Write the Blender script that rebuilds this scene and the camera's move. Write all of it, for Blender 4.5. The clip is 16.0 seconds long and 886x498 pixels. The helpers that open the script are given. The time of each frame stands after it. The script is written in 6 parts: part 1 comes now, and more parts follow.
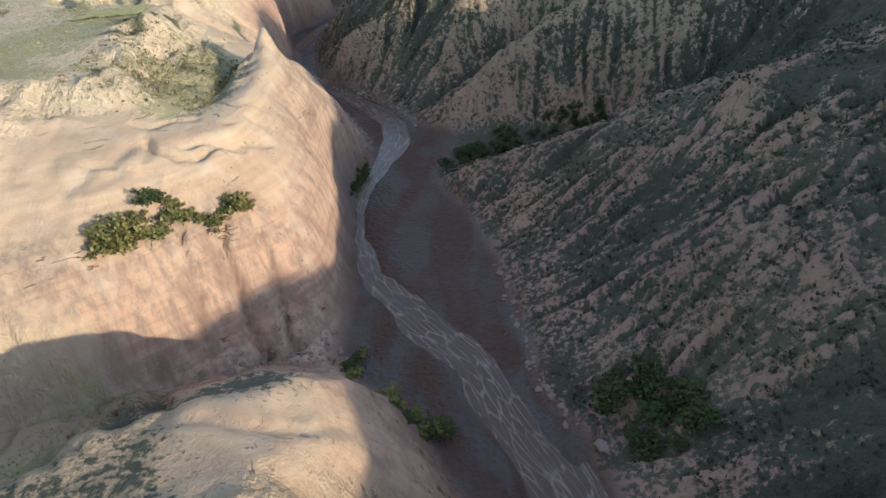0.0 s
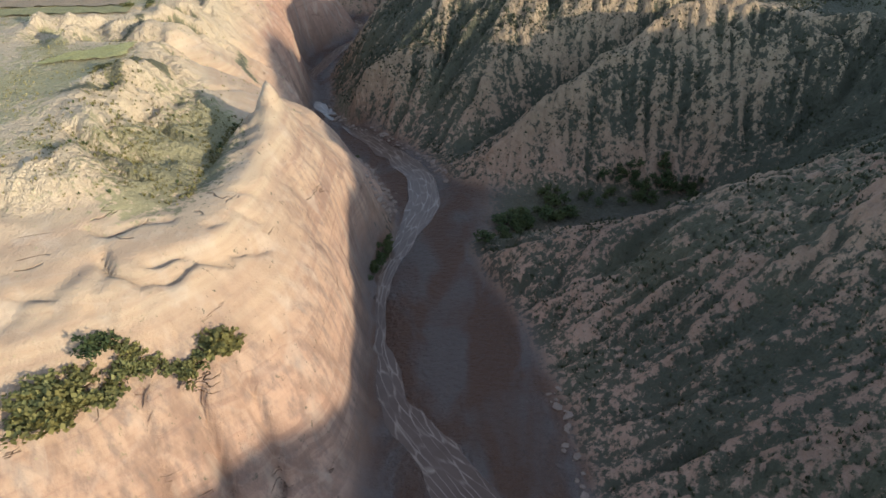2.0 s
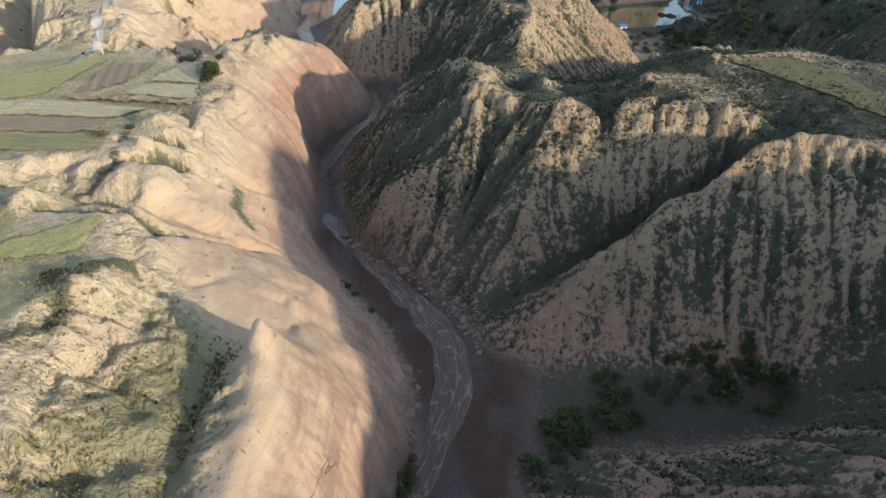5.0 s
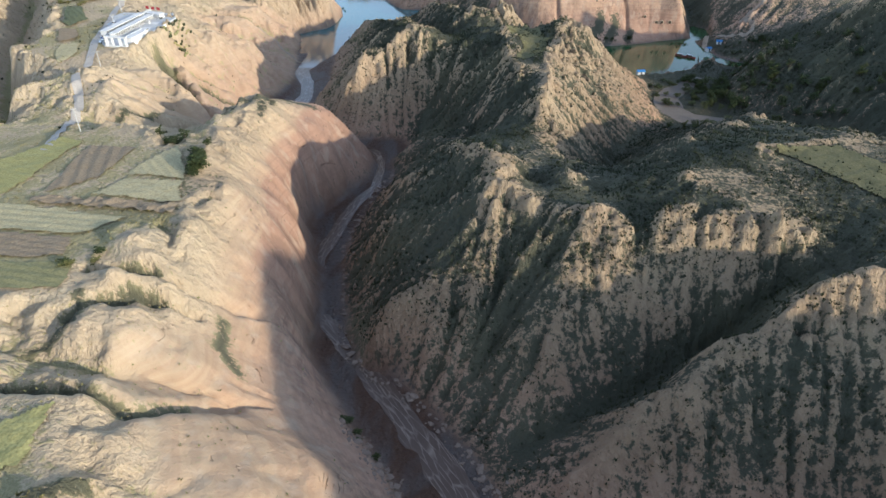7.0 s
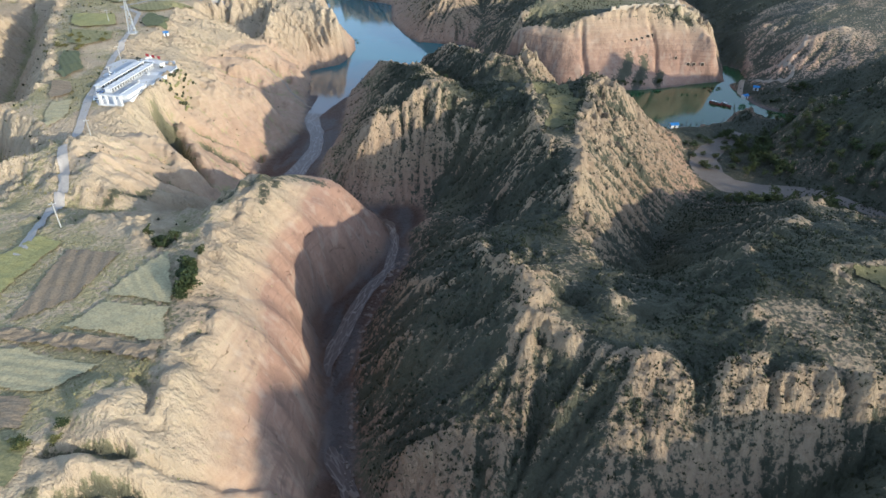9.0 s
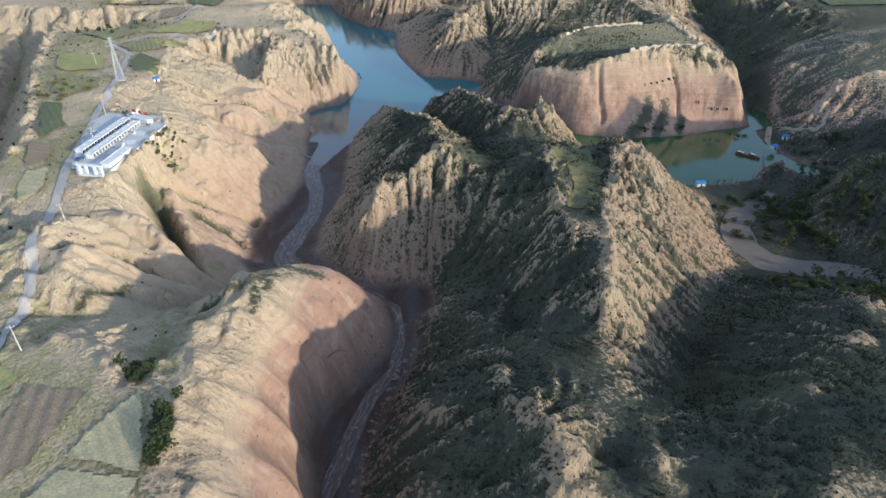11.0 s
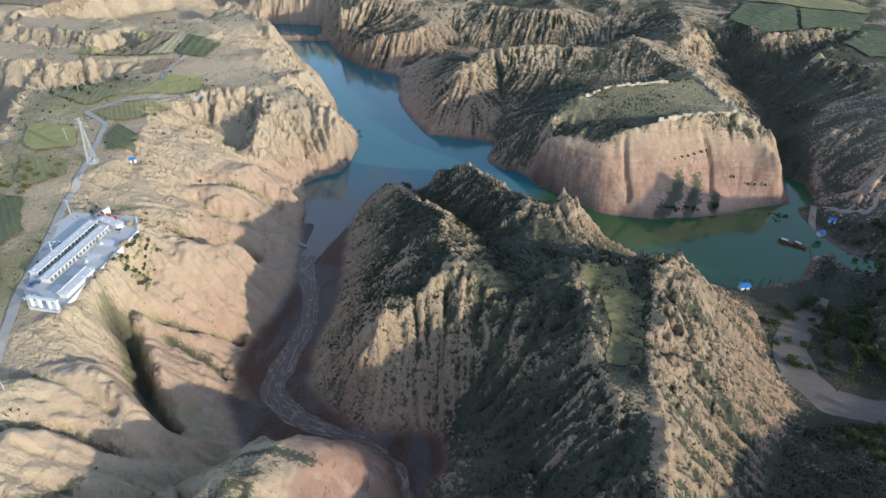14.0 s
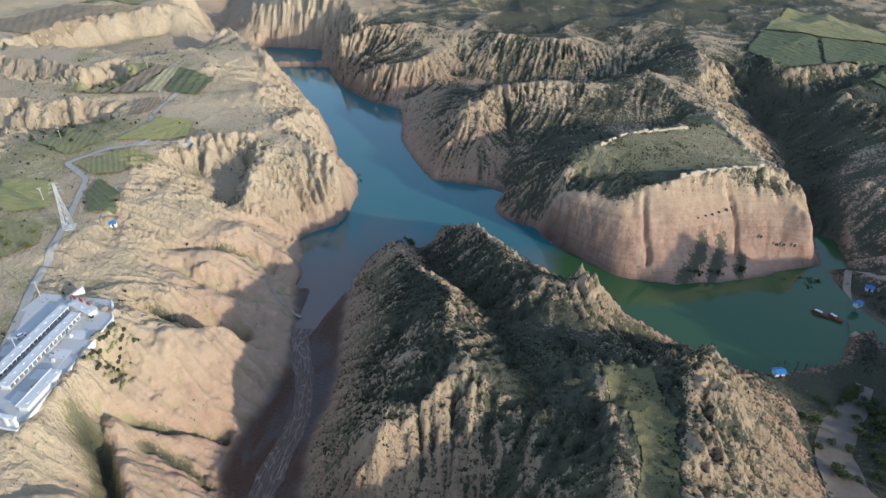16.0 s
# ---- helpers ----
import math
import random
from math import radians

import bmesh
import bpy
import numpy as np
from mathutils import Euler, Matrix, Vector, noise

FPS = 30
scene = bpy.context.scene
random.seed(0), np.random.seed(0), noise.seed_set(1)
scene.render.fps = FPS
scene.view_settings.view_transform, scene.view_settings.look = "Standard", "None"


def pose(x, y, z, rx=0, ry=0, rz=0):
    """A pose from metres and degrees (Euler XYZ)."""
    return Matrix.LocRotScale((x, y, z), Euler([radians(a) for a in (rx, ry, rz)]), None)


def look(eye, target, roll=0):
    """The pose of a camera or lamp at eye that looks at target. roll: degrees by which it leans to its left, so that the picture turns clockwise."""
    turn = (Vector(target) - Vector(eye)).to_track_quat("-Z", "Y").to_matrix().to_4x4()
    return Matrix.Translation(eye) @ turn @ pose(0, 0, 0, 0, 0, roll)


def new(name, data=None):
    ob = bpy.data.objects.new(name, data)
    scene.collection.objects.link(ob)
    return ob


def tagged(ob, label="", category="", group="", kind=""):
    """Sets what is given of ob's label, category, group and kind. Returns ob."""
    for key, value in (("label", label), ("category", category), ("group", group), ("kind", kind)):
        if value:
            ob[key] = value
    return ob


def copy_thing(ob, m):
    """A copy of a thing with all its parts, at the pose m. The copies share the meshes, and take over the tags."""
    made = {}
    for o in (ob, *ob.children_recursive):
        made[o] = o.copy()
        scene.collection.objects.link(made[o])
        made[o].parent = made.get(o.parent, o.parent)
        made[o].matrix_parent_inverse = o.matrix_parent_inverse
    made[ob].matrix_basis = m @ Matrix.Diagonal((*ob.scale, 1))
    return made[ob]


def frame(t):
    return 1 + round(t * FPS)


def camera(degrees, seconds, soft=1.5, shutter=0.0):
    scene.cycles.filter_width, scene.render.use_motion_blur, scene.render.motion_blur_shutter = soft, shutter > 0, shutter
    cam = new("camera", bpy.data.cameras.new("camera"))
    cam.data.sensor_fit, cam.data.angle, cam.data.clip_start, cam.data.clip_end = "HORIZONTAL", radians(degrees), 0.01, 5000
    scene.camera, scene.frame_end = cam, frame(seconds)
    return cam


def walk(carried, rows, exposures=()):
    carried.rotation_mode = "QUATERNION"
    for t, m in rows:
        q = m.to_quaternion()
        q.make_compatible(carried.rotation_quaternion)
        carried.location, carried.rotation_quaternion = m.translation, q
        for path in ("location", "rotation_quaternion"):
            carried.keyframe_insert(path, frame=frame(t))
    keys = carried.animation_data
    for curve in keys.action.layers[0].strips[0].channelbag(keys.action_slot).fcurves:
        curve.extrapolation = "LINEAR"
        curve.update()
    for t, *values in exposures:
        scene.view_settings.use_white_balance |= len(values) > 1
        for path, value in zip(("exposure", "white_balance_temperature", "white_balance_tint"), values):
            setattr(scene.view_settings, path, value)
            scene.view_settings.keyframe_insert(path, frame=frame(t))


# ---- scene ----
cam = camera(68.9, 16.0)
PATH = [
    (0, (1.742, -1.361, 96.885), (1.695, 0.308, 95.785), -2.0),
    (0.5, (0.046, 10.348, 97.263), (-0.001, 12.016, 96.16), -1.8),
    (1, (-1.659, 21.671, 97.467), (-1.714, 23.338, 96.362), -1.6),
    (1.5, (-3.476, 32.497, 97.602), (-3.554, 34.163, 96.498), -1.5),
    (2, (-5.1, 43.039, 99.194), (-5.191, 44.704, 98.089), -1.4),
    (2.5, (-6.666, 53.266, 102.03), (-6.763, 54.93, 100.925), -1.2),
    (3, (-8.217, 63.51, 105.645), (-8.321, 65.171, 104.536), -1.2),
    (3.5, (-9.556, 73.335, 109.78), (-9.665, 74.996, 108.67), -1.1),
    (4, (-11.299, 83.173, 113.934), (-11.411, 84.834, 112.825), -1.0),
    (6.5, (-19.104, 131.43, 133.963), (-19.22, 133.098, 132.866), -0.7),
    (7, (-20.806, 141.867, 138.175), (-20.922, 143.536, 137.078), -0.6),
    (7.5, (-22.354, 152.63, 142.441), (-22.476, 154.298, 141.344), -0.5),
    (8, (-24.231, 163.476, 146.667), (-24.364, 165.144, 145.572), -0.5),
    (8.5, (-25.812, 174.167, 150.667), (-25.955, 175.835, 149.573), -0.4),
    (9, (-27.771, 184.89, 154.693), (-27.917, 186.558, 153.6), -0.4),
    (11.5, (-36.774, 238.126, 174.655), (-36.927, 239.796, 173.565), -0.3),
    (12, (-38.313, 249.027, 178.444), (-38.468, 250.697, 177.354), -0.4),
    (12.5, (-40.136, 259.631, 181.93), (-40.291, 261.301, 180.841), -0.4),
    (13, (-41.886, 270.466, 186.098), (-42.042, 272.135, 185.009), -0.4),
    (13.5, (-44.16, 281.229, 190.177), (-44.314, 282.9, 189.089), -0.3),
    (14, (-45.702, 291.398, 194.288), (-45.856, 293.069, 193.2), -0.3),
    (14.5, (-47.281, 302.05, 198.464), (-47.436, 303.721, 197.376), -0.3),
    (15, (-48.796, 312.93, 202.584), (-48.952, 314.601, 201.497), -0.2),
    (15.5, (-50.484, 323.676, 206.602), (-50.641, 325.348, 205.515), -0.2),
    (16, (-51.634, 334.172, 209.99), (-51.793, 335.844, 208.904), -0.2),
]
walk(cam, [(t, look(eye, target, roll)) for t, eye, target, roll in PATH], exposures=[(0, 0.33, 5600, 6), (3.5, 0.25, 5850, 6), (8, 0.22, 5400, 6), (12, 0.09, 5280, 6), (16, 0.0, 5290, 6)])

# ---- sky, sun ----
SUN_FROM = (0.853, -0.522)      # where the sun stands, on the plan
SUN_UP = 13.5                 # degrees over the horizon
world = bpy.data.worlds.new("sky")
scene.world = world
world.use_nodes = True
sky = world.node_tree.nodes.new("ShaderNodeTexSky")
sky.sky_type, sky.sun_disc = "NISHITA", False
sky.sun_elevation, sky.sun_rotation = radians(SUN_UP), math.atan2(SUN_FROM[0], SUN_FROM[1])
sky.altitude, sky.air_density, sky.dust_density, sky.ozone_density = 1500, 1.0, 1.5, 1.0
background = world.node_tree.nodes["Background"]
background.inputs["Strength"].default_value = 0.29
haze = world.node_tree.nodes.new("ShaderNodeHueSaturation")      # a hazy sky, less blue
haze.inputs["Saturation"].default_value = 0.6
world.node_tree.links.new(sky.outputs["Color"], haze.inputs["Color"])
world.node_tree.links.new(haze.outputs["Color"], background.inputs["Color"])
sun = new("sun", bpy.data.lights.new("sun", "SUN"))
sun.data.energy, sun.data.angle, sun.data.color = 4.7, radians(1.0), (1.0, 0.80, 0.55)
sun.matrix_world = look((0, 0, 300), (-SUN_FROM[0] * 100, -SUN_FROM[1] * 100, 300 - 100 * math.tan(radians(SUN_UP))))


# ---- materials ----
class Nodes:
    """A node material, written as short calls."""

    def __init__(self, name):
        self.material = bpy.data.materials.new(name)
        self.material.use_nodes = True
        self.tree = self.material.node_tree
        self.shader = self.tree.nodes["Principled BSDF"]

    def link(self, value, socket):
        if isinstance(value, bpy.types.NodeSocket):
            self.tree.links.new(value, socket)
        elif isinstance(value, tuple) and len(value) == 3 and socket.type == "RGBA":
            socket.default_value = (*value, 1)
        else:
            socket.default_value = value

    def put(self, **values):
        for key, value in values.items():
            self.link(value, self.shader.inputs[key.replace("_", " ")])
        return self

    def place(self):
        return self.tree.nodes.new("ShaderNodeTexCoord").outputs["Object"]

    def stretch(self, vector, scale):
        node = self.tree.nodes.new("ShaderNodeMapping")
        self.link(vector, node.inputs["Vector"])
        node.inputs["Scale"].default_value = scale
        return node.outputs["Vector"]

    def noise(self, vector, scale, detail=4.0, rough=0.55, warp=0.0):
        node = self.tree.nodes.new("ShaderNodeTexNoise")
        self.link(vector, node.inputs["Vector"])
        for key, value in (("Scale", scale), ("Detail", detail), ("Roughness", rough), ("Distortion", warp)):
            node.inputs[key].default_value = value
        return node.outputs["Fac"]

    def ramp(self, fac, *stops):
        node = self.tree.nodes.new("ShaderNodeValToRGB")
        self.link(fac, node.inputs["Fac"])
        ramp = node.color_ramp
        while len(ramp.elements) < len(stops):
            ramp.elements.new(0.5)
        for element, (at, colour) in zip(ramp.elements, stops):
            element.position = at
            element.color = (*colour, 1) if isinstance(colour, tuple) else (colour, colour, colour, 1)
        return node.outputs["Color"]

    def mix(self, fac, a, b, kind="MIX"):
        node = self.tree.nodes.new("ShaderNodeMix")
        node.data_type, node.blend_type = "RGBA", kind
        self.link(fac, node.inputs["Factor"])
        self.link(a, node.inputs[6])
        self.link(b, node.inputs[7])
        return node.outputs[2]

    def math(self, kind, a, b=0.0, clamp=False):
        node = self.tree.nodes.new("ShaderNodeMath")
        node.operation, node.use_clamp = kind, clamp
        self.link(a, node.inputs[0])
        self.link(b, node.inputs[1])
        return node.outputs[0]

    def layer(self, name):
        node = self.tree.nodes.new("ShaderNodeAttribute")
        node.attribute_name = name
        return node.outputs["Fac"]

    def random(self):
        return self.tree.nodes.new("ShaderNodeObjectInfo").outputs["Random"]

    def island(self):
        return self.tree.nodes.new("ShaderNodeNewGeometry").outputs["Random Per Island"]

    def bump(self, height, strength, distance):
        node = self.tree.nodes.new("ShaderNodeBump")
        self.link(height, node.inputs["Height"])
        node.inputs["Strength"].default_value, node.inputs["Distance"].default_value = strength, distance
        self.link(node.outputs["Normal"], self.shader.inputs["Normal"])
        return self


def ground_material():
    """Loess and red sandstone, with thin grass, ploughed land, river mud."""
    n = Nodes("ground")
    at = n.place()
    broad, fine, grit = n.noise(at, 0.03, 5), n.noise(at, 0.35, 6, 0.6), n.noise(at, 2.2, 4, 0.6)
    streak = n.noise(n.stretch(at, (0.55, 0.55, 0.05)), 1.0, 5, 0.6)
    band = n.noise(n.stretch(at, (0.02, 0.02, 0.9)), 1.0, 4, 0.5)
    loess = n.mix(fine, (0.39, 0.292, 0.178), (0.60, 0.480, 0.308))
    loess = n.mix(n.ramp(broad, (0.35, 0.0), (0.65, 1.0)), loess, n.mix(grit, (0.36, 0.25, 0.155), (0.55, 0.425, 0.28)))
    loess = n.mix(n.ramp(streak, (0.50, 0.0), (0.70, 0.45)), loess, (0.25, 0.175, 0.12))
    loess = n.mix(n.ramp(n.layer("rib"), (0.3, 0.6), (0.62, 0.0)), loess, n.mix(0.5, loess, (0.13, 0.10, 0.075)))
    split = n.tree.nodes.new("ShaderNodeSeparateXYZ")
    n.link(at, split.inputs[0])
    level = n.math("ADD", split.outputs["Z"], n.math("MULTIPLY", broad, 22.0))
    level = n.math("DIVIDE", level, 60.0)
    loess = n.mix(n.ramp(level, (0.20, 0.8), (0.42, 0.45), (0.75, 0.0)), loess, n.mix(fine, (0.24, 0.135, 0.085), (0.36, 0.215, 0.14)))
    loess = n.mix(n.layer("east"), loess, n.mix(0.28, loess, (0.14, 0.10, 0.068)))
    loess = n.mix(n.math("MULTIPLY", n.layer("soil"), n.ramp(broad, (0.35, 0.5), (0.6, 0.9))), loess, n.mix(fine, (0.21, 0.128, 0.092), (0.36, 0.23, 0.17)))
    rock = n.ramp(level, (0.18, (0.51, 0.322, 0.230)), (0.42, (0.49, 0.315, 0.215)), (0.68, (0.45, 0.315, 0.200)), (0.90, (0.455, 0.345, 0.225)))
    rock = n.mix(n.ramp(band, (0.38, 0.0), (0.62, 0.75)), rock, n.mix(0.5, rock, (0.30, 0.175, 0.115)))
    rock = n.mix(n.ramp(fine, (0.35, 0.0), (0.8, 0.5)), rock, n.mix(0.5, rock, (0.52, 0.41, 0.30)))
    rock = n.mix(n.math("MULTIPLY", n.ramp(streak, (0.44, 0.0), (0.66, 0.75)), n.layer("cliff")), rock, (0.165, 0.135, 0.118))
    bare = n.mix(fine, (0.265, 0.158, 0.110), (0.395, 0.245, 0.172))
    rock = n.mix(n.math("MULTIPLY", n.layer("face"), 0.92), rock, bare)
    stain = n.noise(n.stretch(at, (0.17, 0.17, 0.012)), 1.0, 4, 0.6)
    rock = n.mix(n.math("MULTIPLY", n.ramp(stain, (0.50, 0.0), (0.64, 0.6)), n.layer("cliff")), rock, (0.19, 0.12, 0.088))
    bed = n.noise(n.stretch(at, (0.012, 0.012, 0.42)), 1.0, 4, 0.6)
    rock = n.mix(n.math("MULTIPLY", n.ramp(bed, (0.53, 0.0), (0.60, 0.45)), n.layer("cliff")), rock, (0.24, 0.145, 0.105))
    pale = n.noise(n.stretch(at, (0.22, 0.22, 0.03)), 1.0, 3, 0.5)
    rock = n.mix(n.ramp(pale, (0.55, 0.0), (0.68, 0.3)), rock, (0.52, 0.43, 0.33))
    vein = n.ramp(n.noise(n.stretch(at, (0.05, 0.05, 0.02)), 1.0, 2, 0.4, 0.7), (0.488, 0.0), (0.5, 0.14), (0.512, 0.0))
    rock = n.mix(vein, rock, (0.54, 0.43, 0.33))
    seam = n.noise(n.stretch(at, (0.035, 0.035, 0.16)), 1.0, 4, 0.6, 0.5)
    crack = n.ramp(seam, (0.492, 0.0), (0.50, 1.0), (0.508, 0.0))
    gap = n.ramp(n.noise(at, 0.11, 3), (0.58, 0.0), (0.66, 1.0))
    crack = n.math("MULTIPLY", crack, gap)
    rock = n.mix(n.math("MULTIPLY", crack, 0.55), rock, (0.17, 0.10, 0.07))
    loess = n.mix(n.math("MULTIPLY", n.layer("dry"), 0.45), loess, n.mix(fine, (0.50, 0.40, 0.27), (0.68, 0.57, 0.41)))
    colour = n.mix(n.layer("rock"), loess, rock)
    tuft = n.noise(at, 0.95, 3, 0.6)
    grass = n.mix(grit, (0.030, 0.040, 0.029), (0.088, 0.092, 0.062))
    grass = n.mix(n.ramp(broad, (0.4, 0.0), (0.7, 0.6)), grass, (0.044, 0.058, 0.038))
    dry = n.mix(grit, (0.25, 0.225, 0.10), (0.52, 0.45, 0.25))
    grass = n.mix(n.layer("dry"), grass, dry)
    rill = n.noise(n.stretch(at, (0.75, 0.75, 0.07)), 1.0, 4, 0.6)
    spots = n.math("ADD", n.math("MULTIPLY", tuft, 0.25), n.math("ADD", n.math("MULTIPLY", rill, 0.45), n.math("ADD", n.math("MULTIPLY", fine, 0.12), n.math("MULTIPLY", grit, 0.18))))
    patch = n.math("ADD", n.layer("grass"), n.math("MULTIPLY", n.math("SUBTRACT", spots, 0.5), 5.0))
    colour = n.mix(n.ramp(patch, (0.38, 0.0), (0.72, 0.92)), colour, grass)
    bar = n.noise(n.stretch(at, (0.09, 0.035, 0.1)), 1.0, 3, 0.5, 0.6)
    mud = n.mix(n.ramp(bar, (0.42, 0.0), (0.5, 0.5), (0.56, 1.0)), n.mix(fine, (0.085, 0.046, 0.031), (0.130, 0.076, 0.052)), n.mix(fine, (0.100, 0.078, 0.070), (0.155, 0.125, 0.112)))
    colour = n.mix(n.layer("mud"), colour, mud)
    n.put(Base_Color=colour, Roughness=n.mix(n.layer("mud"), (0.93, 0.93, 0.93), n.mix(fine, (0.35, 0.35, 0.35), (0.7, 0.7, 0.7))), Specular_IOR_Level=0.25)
    relief = n.math("ADD", n.math("MULTIPLY", n.math("ADD", fine, n.math("MULTIPLY", n.math("MULTIPLY", rill, 1.6), n.math("SUBTRACT", 1.0, n.layer("rock")))), n.math("SUBTRACT", 1.0, n.math("MULTIPLY", n.layer("rock"), 0.7))), n.math("ADD", n.math("MULTIPLY", n.math("MULTIPLY", grit, n.math("SUBTRACT", 1.0, n.math("MULTIPLY", n.layer("rock"), 0.5))), 0.28), n.math("MULTIPLY", n.math("MULTIPLY", crack, n.layer("rock")), -0.5)))
    return n.bump(relief, 1.0, 1.25).material


def lake_material():
    n = Nodes("lake_water")
    at = n.place()
    silt = n.noise(at, 0.012, 3)
    east = n.tree.nodes.new("ShaderNodeSeparateXYZ")
    n.link(at, east.inputs[0])
    colour = n.mix(n.ramp(silt, (0.35, 0.0), (0.65, 1.0)), (0.036, 0.135, 0.160), (0.046, 0.142, 0.150))
    green = n.ramp(n.math("ADD", n.math("DIVIDE", n.math("ADD", east.outputs["X"], 25.0), 200.0), n.math("MULTIPLY", n.math("SUBTRACT", silt, 0.5), 0.3)), (-0.0, 0.0), (0.10, 1.0))
    colour = n.mix(green, colour, (0.040, 0.092, 0.036))
    muddy = n.ramp(n.math("ADD", n.math("DIVIDE", n.math("SUBTRACT", 690.0, east.outputs["Y"]), 120.0), n.math("MULTIPLY", n.math("SUBTRACT", silt, 0.5), 1.2)), (0.05, 0.0), (0.65, 1.0))
    colour = n.mix(n.math("MULTIPLY", muddy, n.math("SUBTRACT", 1.0, green)), colour, (0.17, 0.13, 0.11))
    n.put(Base_Color=colour, Roughness=0.08, IOR=1.5)
    return n.bump(n.noise(n.stretch(at, (0.5, 1.0, 1.0)), 1.3, 3), 0.10, 0.10).material


def river_material():
    """Shallow muddy water with pale braids of foam and silt."""
    n = Nodes("river_water")
    at = n.place()
    flow = n.tree.nodes.new("ShaderNodeCombineXYZ")
    n.link(n.math("MULTIPLY", n.layer("along"), 0.10), flow.inputs[0])
    n.link(n.math("MULTIPLY", n.layer("across"), 0.55), flow.inputs[1])
    braid = n.noise(flow.outputs[0], 1.0, 4, 0.62, 0.8)
    net = n.tree.nodes.new("ShaderNodeTexVoronoi")
    net.feature = "DISTANCE_TO_EDGE"
    net.inputs["Scale"].default_value = 1.3
    wavy = n.tree.nodes.new("ShaderNodeVectorMath")
    wavy.operation = "ADD"
    n.link(flow.outputs[0], wavy.inputs[0])
    n.link(n.mix(n.noise(at, 0.35, 2), (-0.25, -0.25, 0.0), (0.25, 0.25, 0.0)), wavy.inputs[1])
    n.link(wavy.outputs[0], net.inputs["Vector"])
    line = n.math("MULTIPLY", n.ramp(net.outputs["Distance"], (0.0, 0.9), (0.11, 0.0)), n.ramp(braid, (0.42, 0.15), (0.6, 1.0)))
    colour = n.mix(line, n.mix(n.noise(at, 0.2), (0.090, 0.058, 0.043), (0.15, 0.107, 0.086)), (0.30, 0.228, 0.182))
    n.put(Base_Color=colour, Roughness=0.22, IOR=1.33)
    return n.bump(n.noise(at, 1.1, 3), 0.12, 0.10).material


GROUND, LAKE, RIVER = ground_material(), lake_material(), river_material()


# ---- the lie of the land: crests and feet, joined by even slopes ----
X0, X1, Y0, Y1 = -640, 520, -60, 1340
STEP = 2
crests, flats = [], []


def crest(points, jag=0.0):
    """A line of the relief, (x, y, z) to (x, y, z); jag: how ragged its height is."""
    crests.append((np.array(points, float), jag))


def flat(points, z):
    """A piece of land within an outline, level or at a height that follows y."""
    flats.append((np.array(points, float), z))


def bed(y):
    """The river's bed: it falls from the lake down the gorge."""
    return np.interp(y, (360, 560), (-2.4, -1.5))


def terrace(y):
    """The plateau of the fields: it falls northwards."""
    return np.interp(y, (240, 300, 350), (50.0, 46.5, 44.8))


SHORE_WEST = [(-161, 618), (-164, 649), (-172, 664), (-152, 686), (-147, 726), (-153, 756), (-175, 783), (-195, 839), (-230, 903), (-294, 1002)]
SHORE_EAST = [(-239, 1006), (-215, 954), (-177, 908), (-145, 889), (-136, 819), (-117, 778), (-101, 751), (-64, 742), (-46, 739), (-60, 713), (-51, 699), (-29, 693), (-10, 669), (21, 639), (51, 635), (102, 644), (133, 663), (138, 636), (133, 615), (113, 580), (75, 569)]
SHORE_SOUTH = [(64, 575), (49, 586), (33, 591), (16, 605), (6, 619), (-24, 638), (-50, 671), (-61, 694), (-83, 692), (-93, 659), (-106, 676), (-112, 669), (-129, 644), (-135, 615)]
BANK_LEFT = [(4, -60), (8, 55), (-8, 85), (-20, 97), (-26, 106), (-26.5, 120), (-28, 138), (-29, 148), (-31.5, 162), (-34, 176), (-35, 186), (-32.5, 195), (-29, 203), (-31, 214), (-33, 226), (-42, 246), (-56, 264), (-67, 279), (-74.5, 291), (-76, 305), (-77.5, 318), (-82.5, 336), (-88, 354), (-93.5, 367), (-93, 378), (-88, 388), (-82, 402), (-76, 414), (-74, 430), (-80, 446), (-93, 456), (-112, 452), (-135, 445), (-152, 470), (-156, 500), (-150, 527), (-147, 552), (-154, 588), (-160, 615)]
BANK_RIGHT = [(-130, 612), (-125, 572), (-120, 540), (-123, 511), (-121, 485), (-106, 470), (-92, 459), (-63, 462), (-58, 446), (-66, 437), (-62, 412), (-68, 390), (-73, 364), (-73, 345), (-69, 326), (-64, 303), (-58, 290), (-45, 285), (-34, 273), (-20, 256), (-13, 240), (-3, 234), (13, 230), (44, 229), (68, 229)]
BANK_SIDE = [(68, 215), (39, 206), (5, 205), (-6, 200), (-2, 186), (8, 163), (13, 142), (18, 113), (20, 94), (27, 81), (34, 40), (40, -60)]
flat(BANK_LEFT + BANK_RIGHT + BANK_SIDE, bed)
flat(SHORE_WEST + SHORE_EAST + SHORE_SOUTH, -4.5)
flat([(-262, 1072), (-252, 1018), (-296, 1015), (-331, 1078)], -4.0)
flat([(78, 562), (111, 572), (134, 600), (170, 590), (150, 570), (130, 545), (118, 505), (135, 495), (160, 478), (175, 455), (150, 455), (120, 474), (78, 468), (76, 500), (80, 540)], 1.6)
flat([(138, 665), (146, 700), (158, 690), (150, 660)], -4.0)
flat([(138, 609), (149, 599), (168, 596), (170, 584), (144, 584), (136, 597)], -3.5)

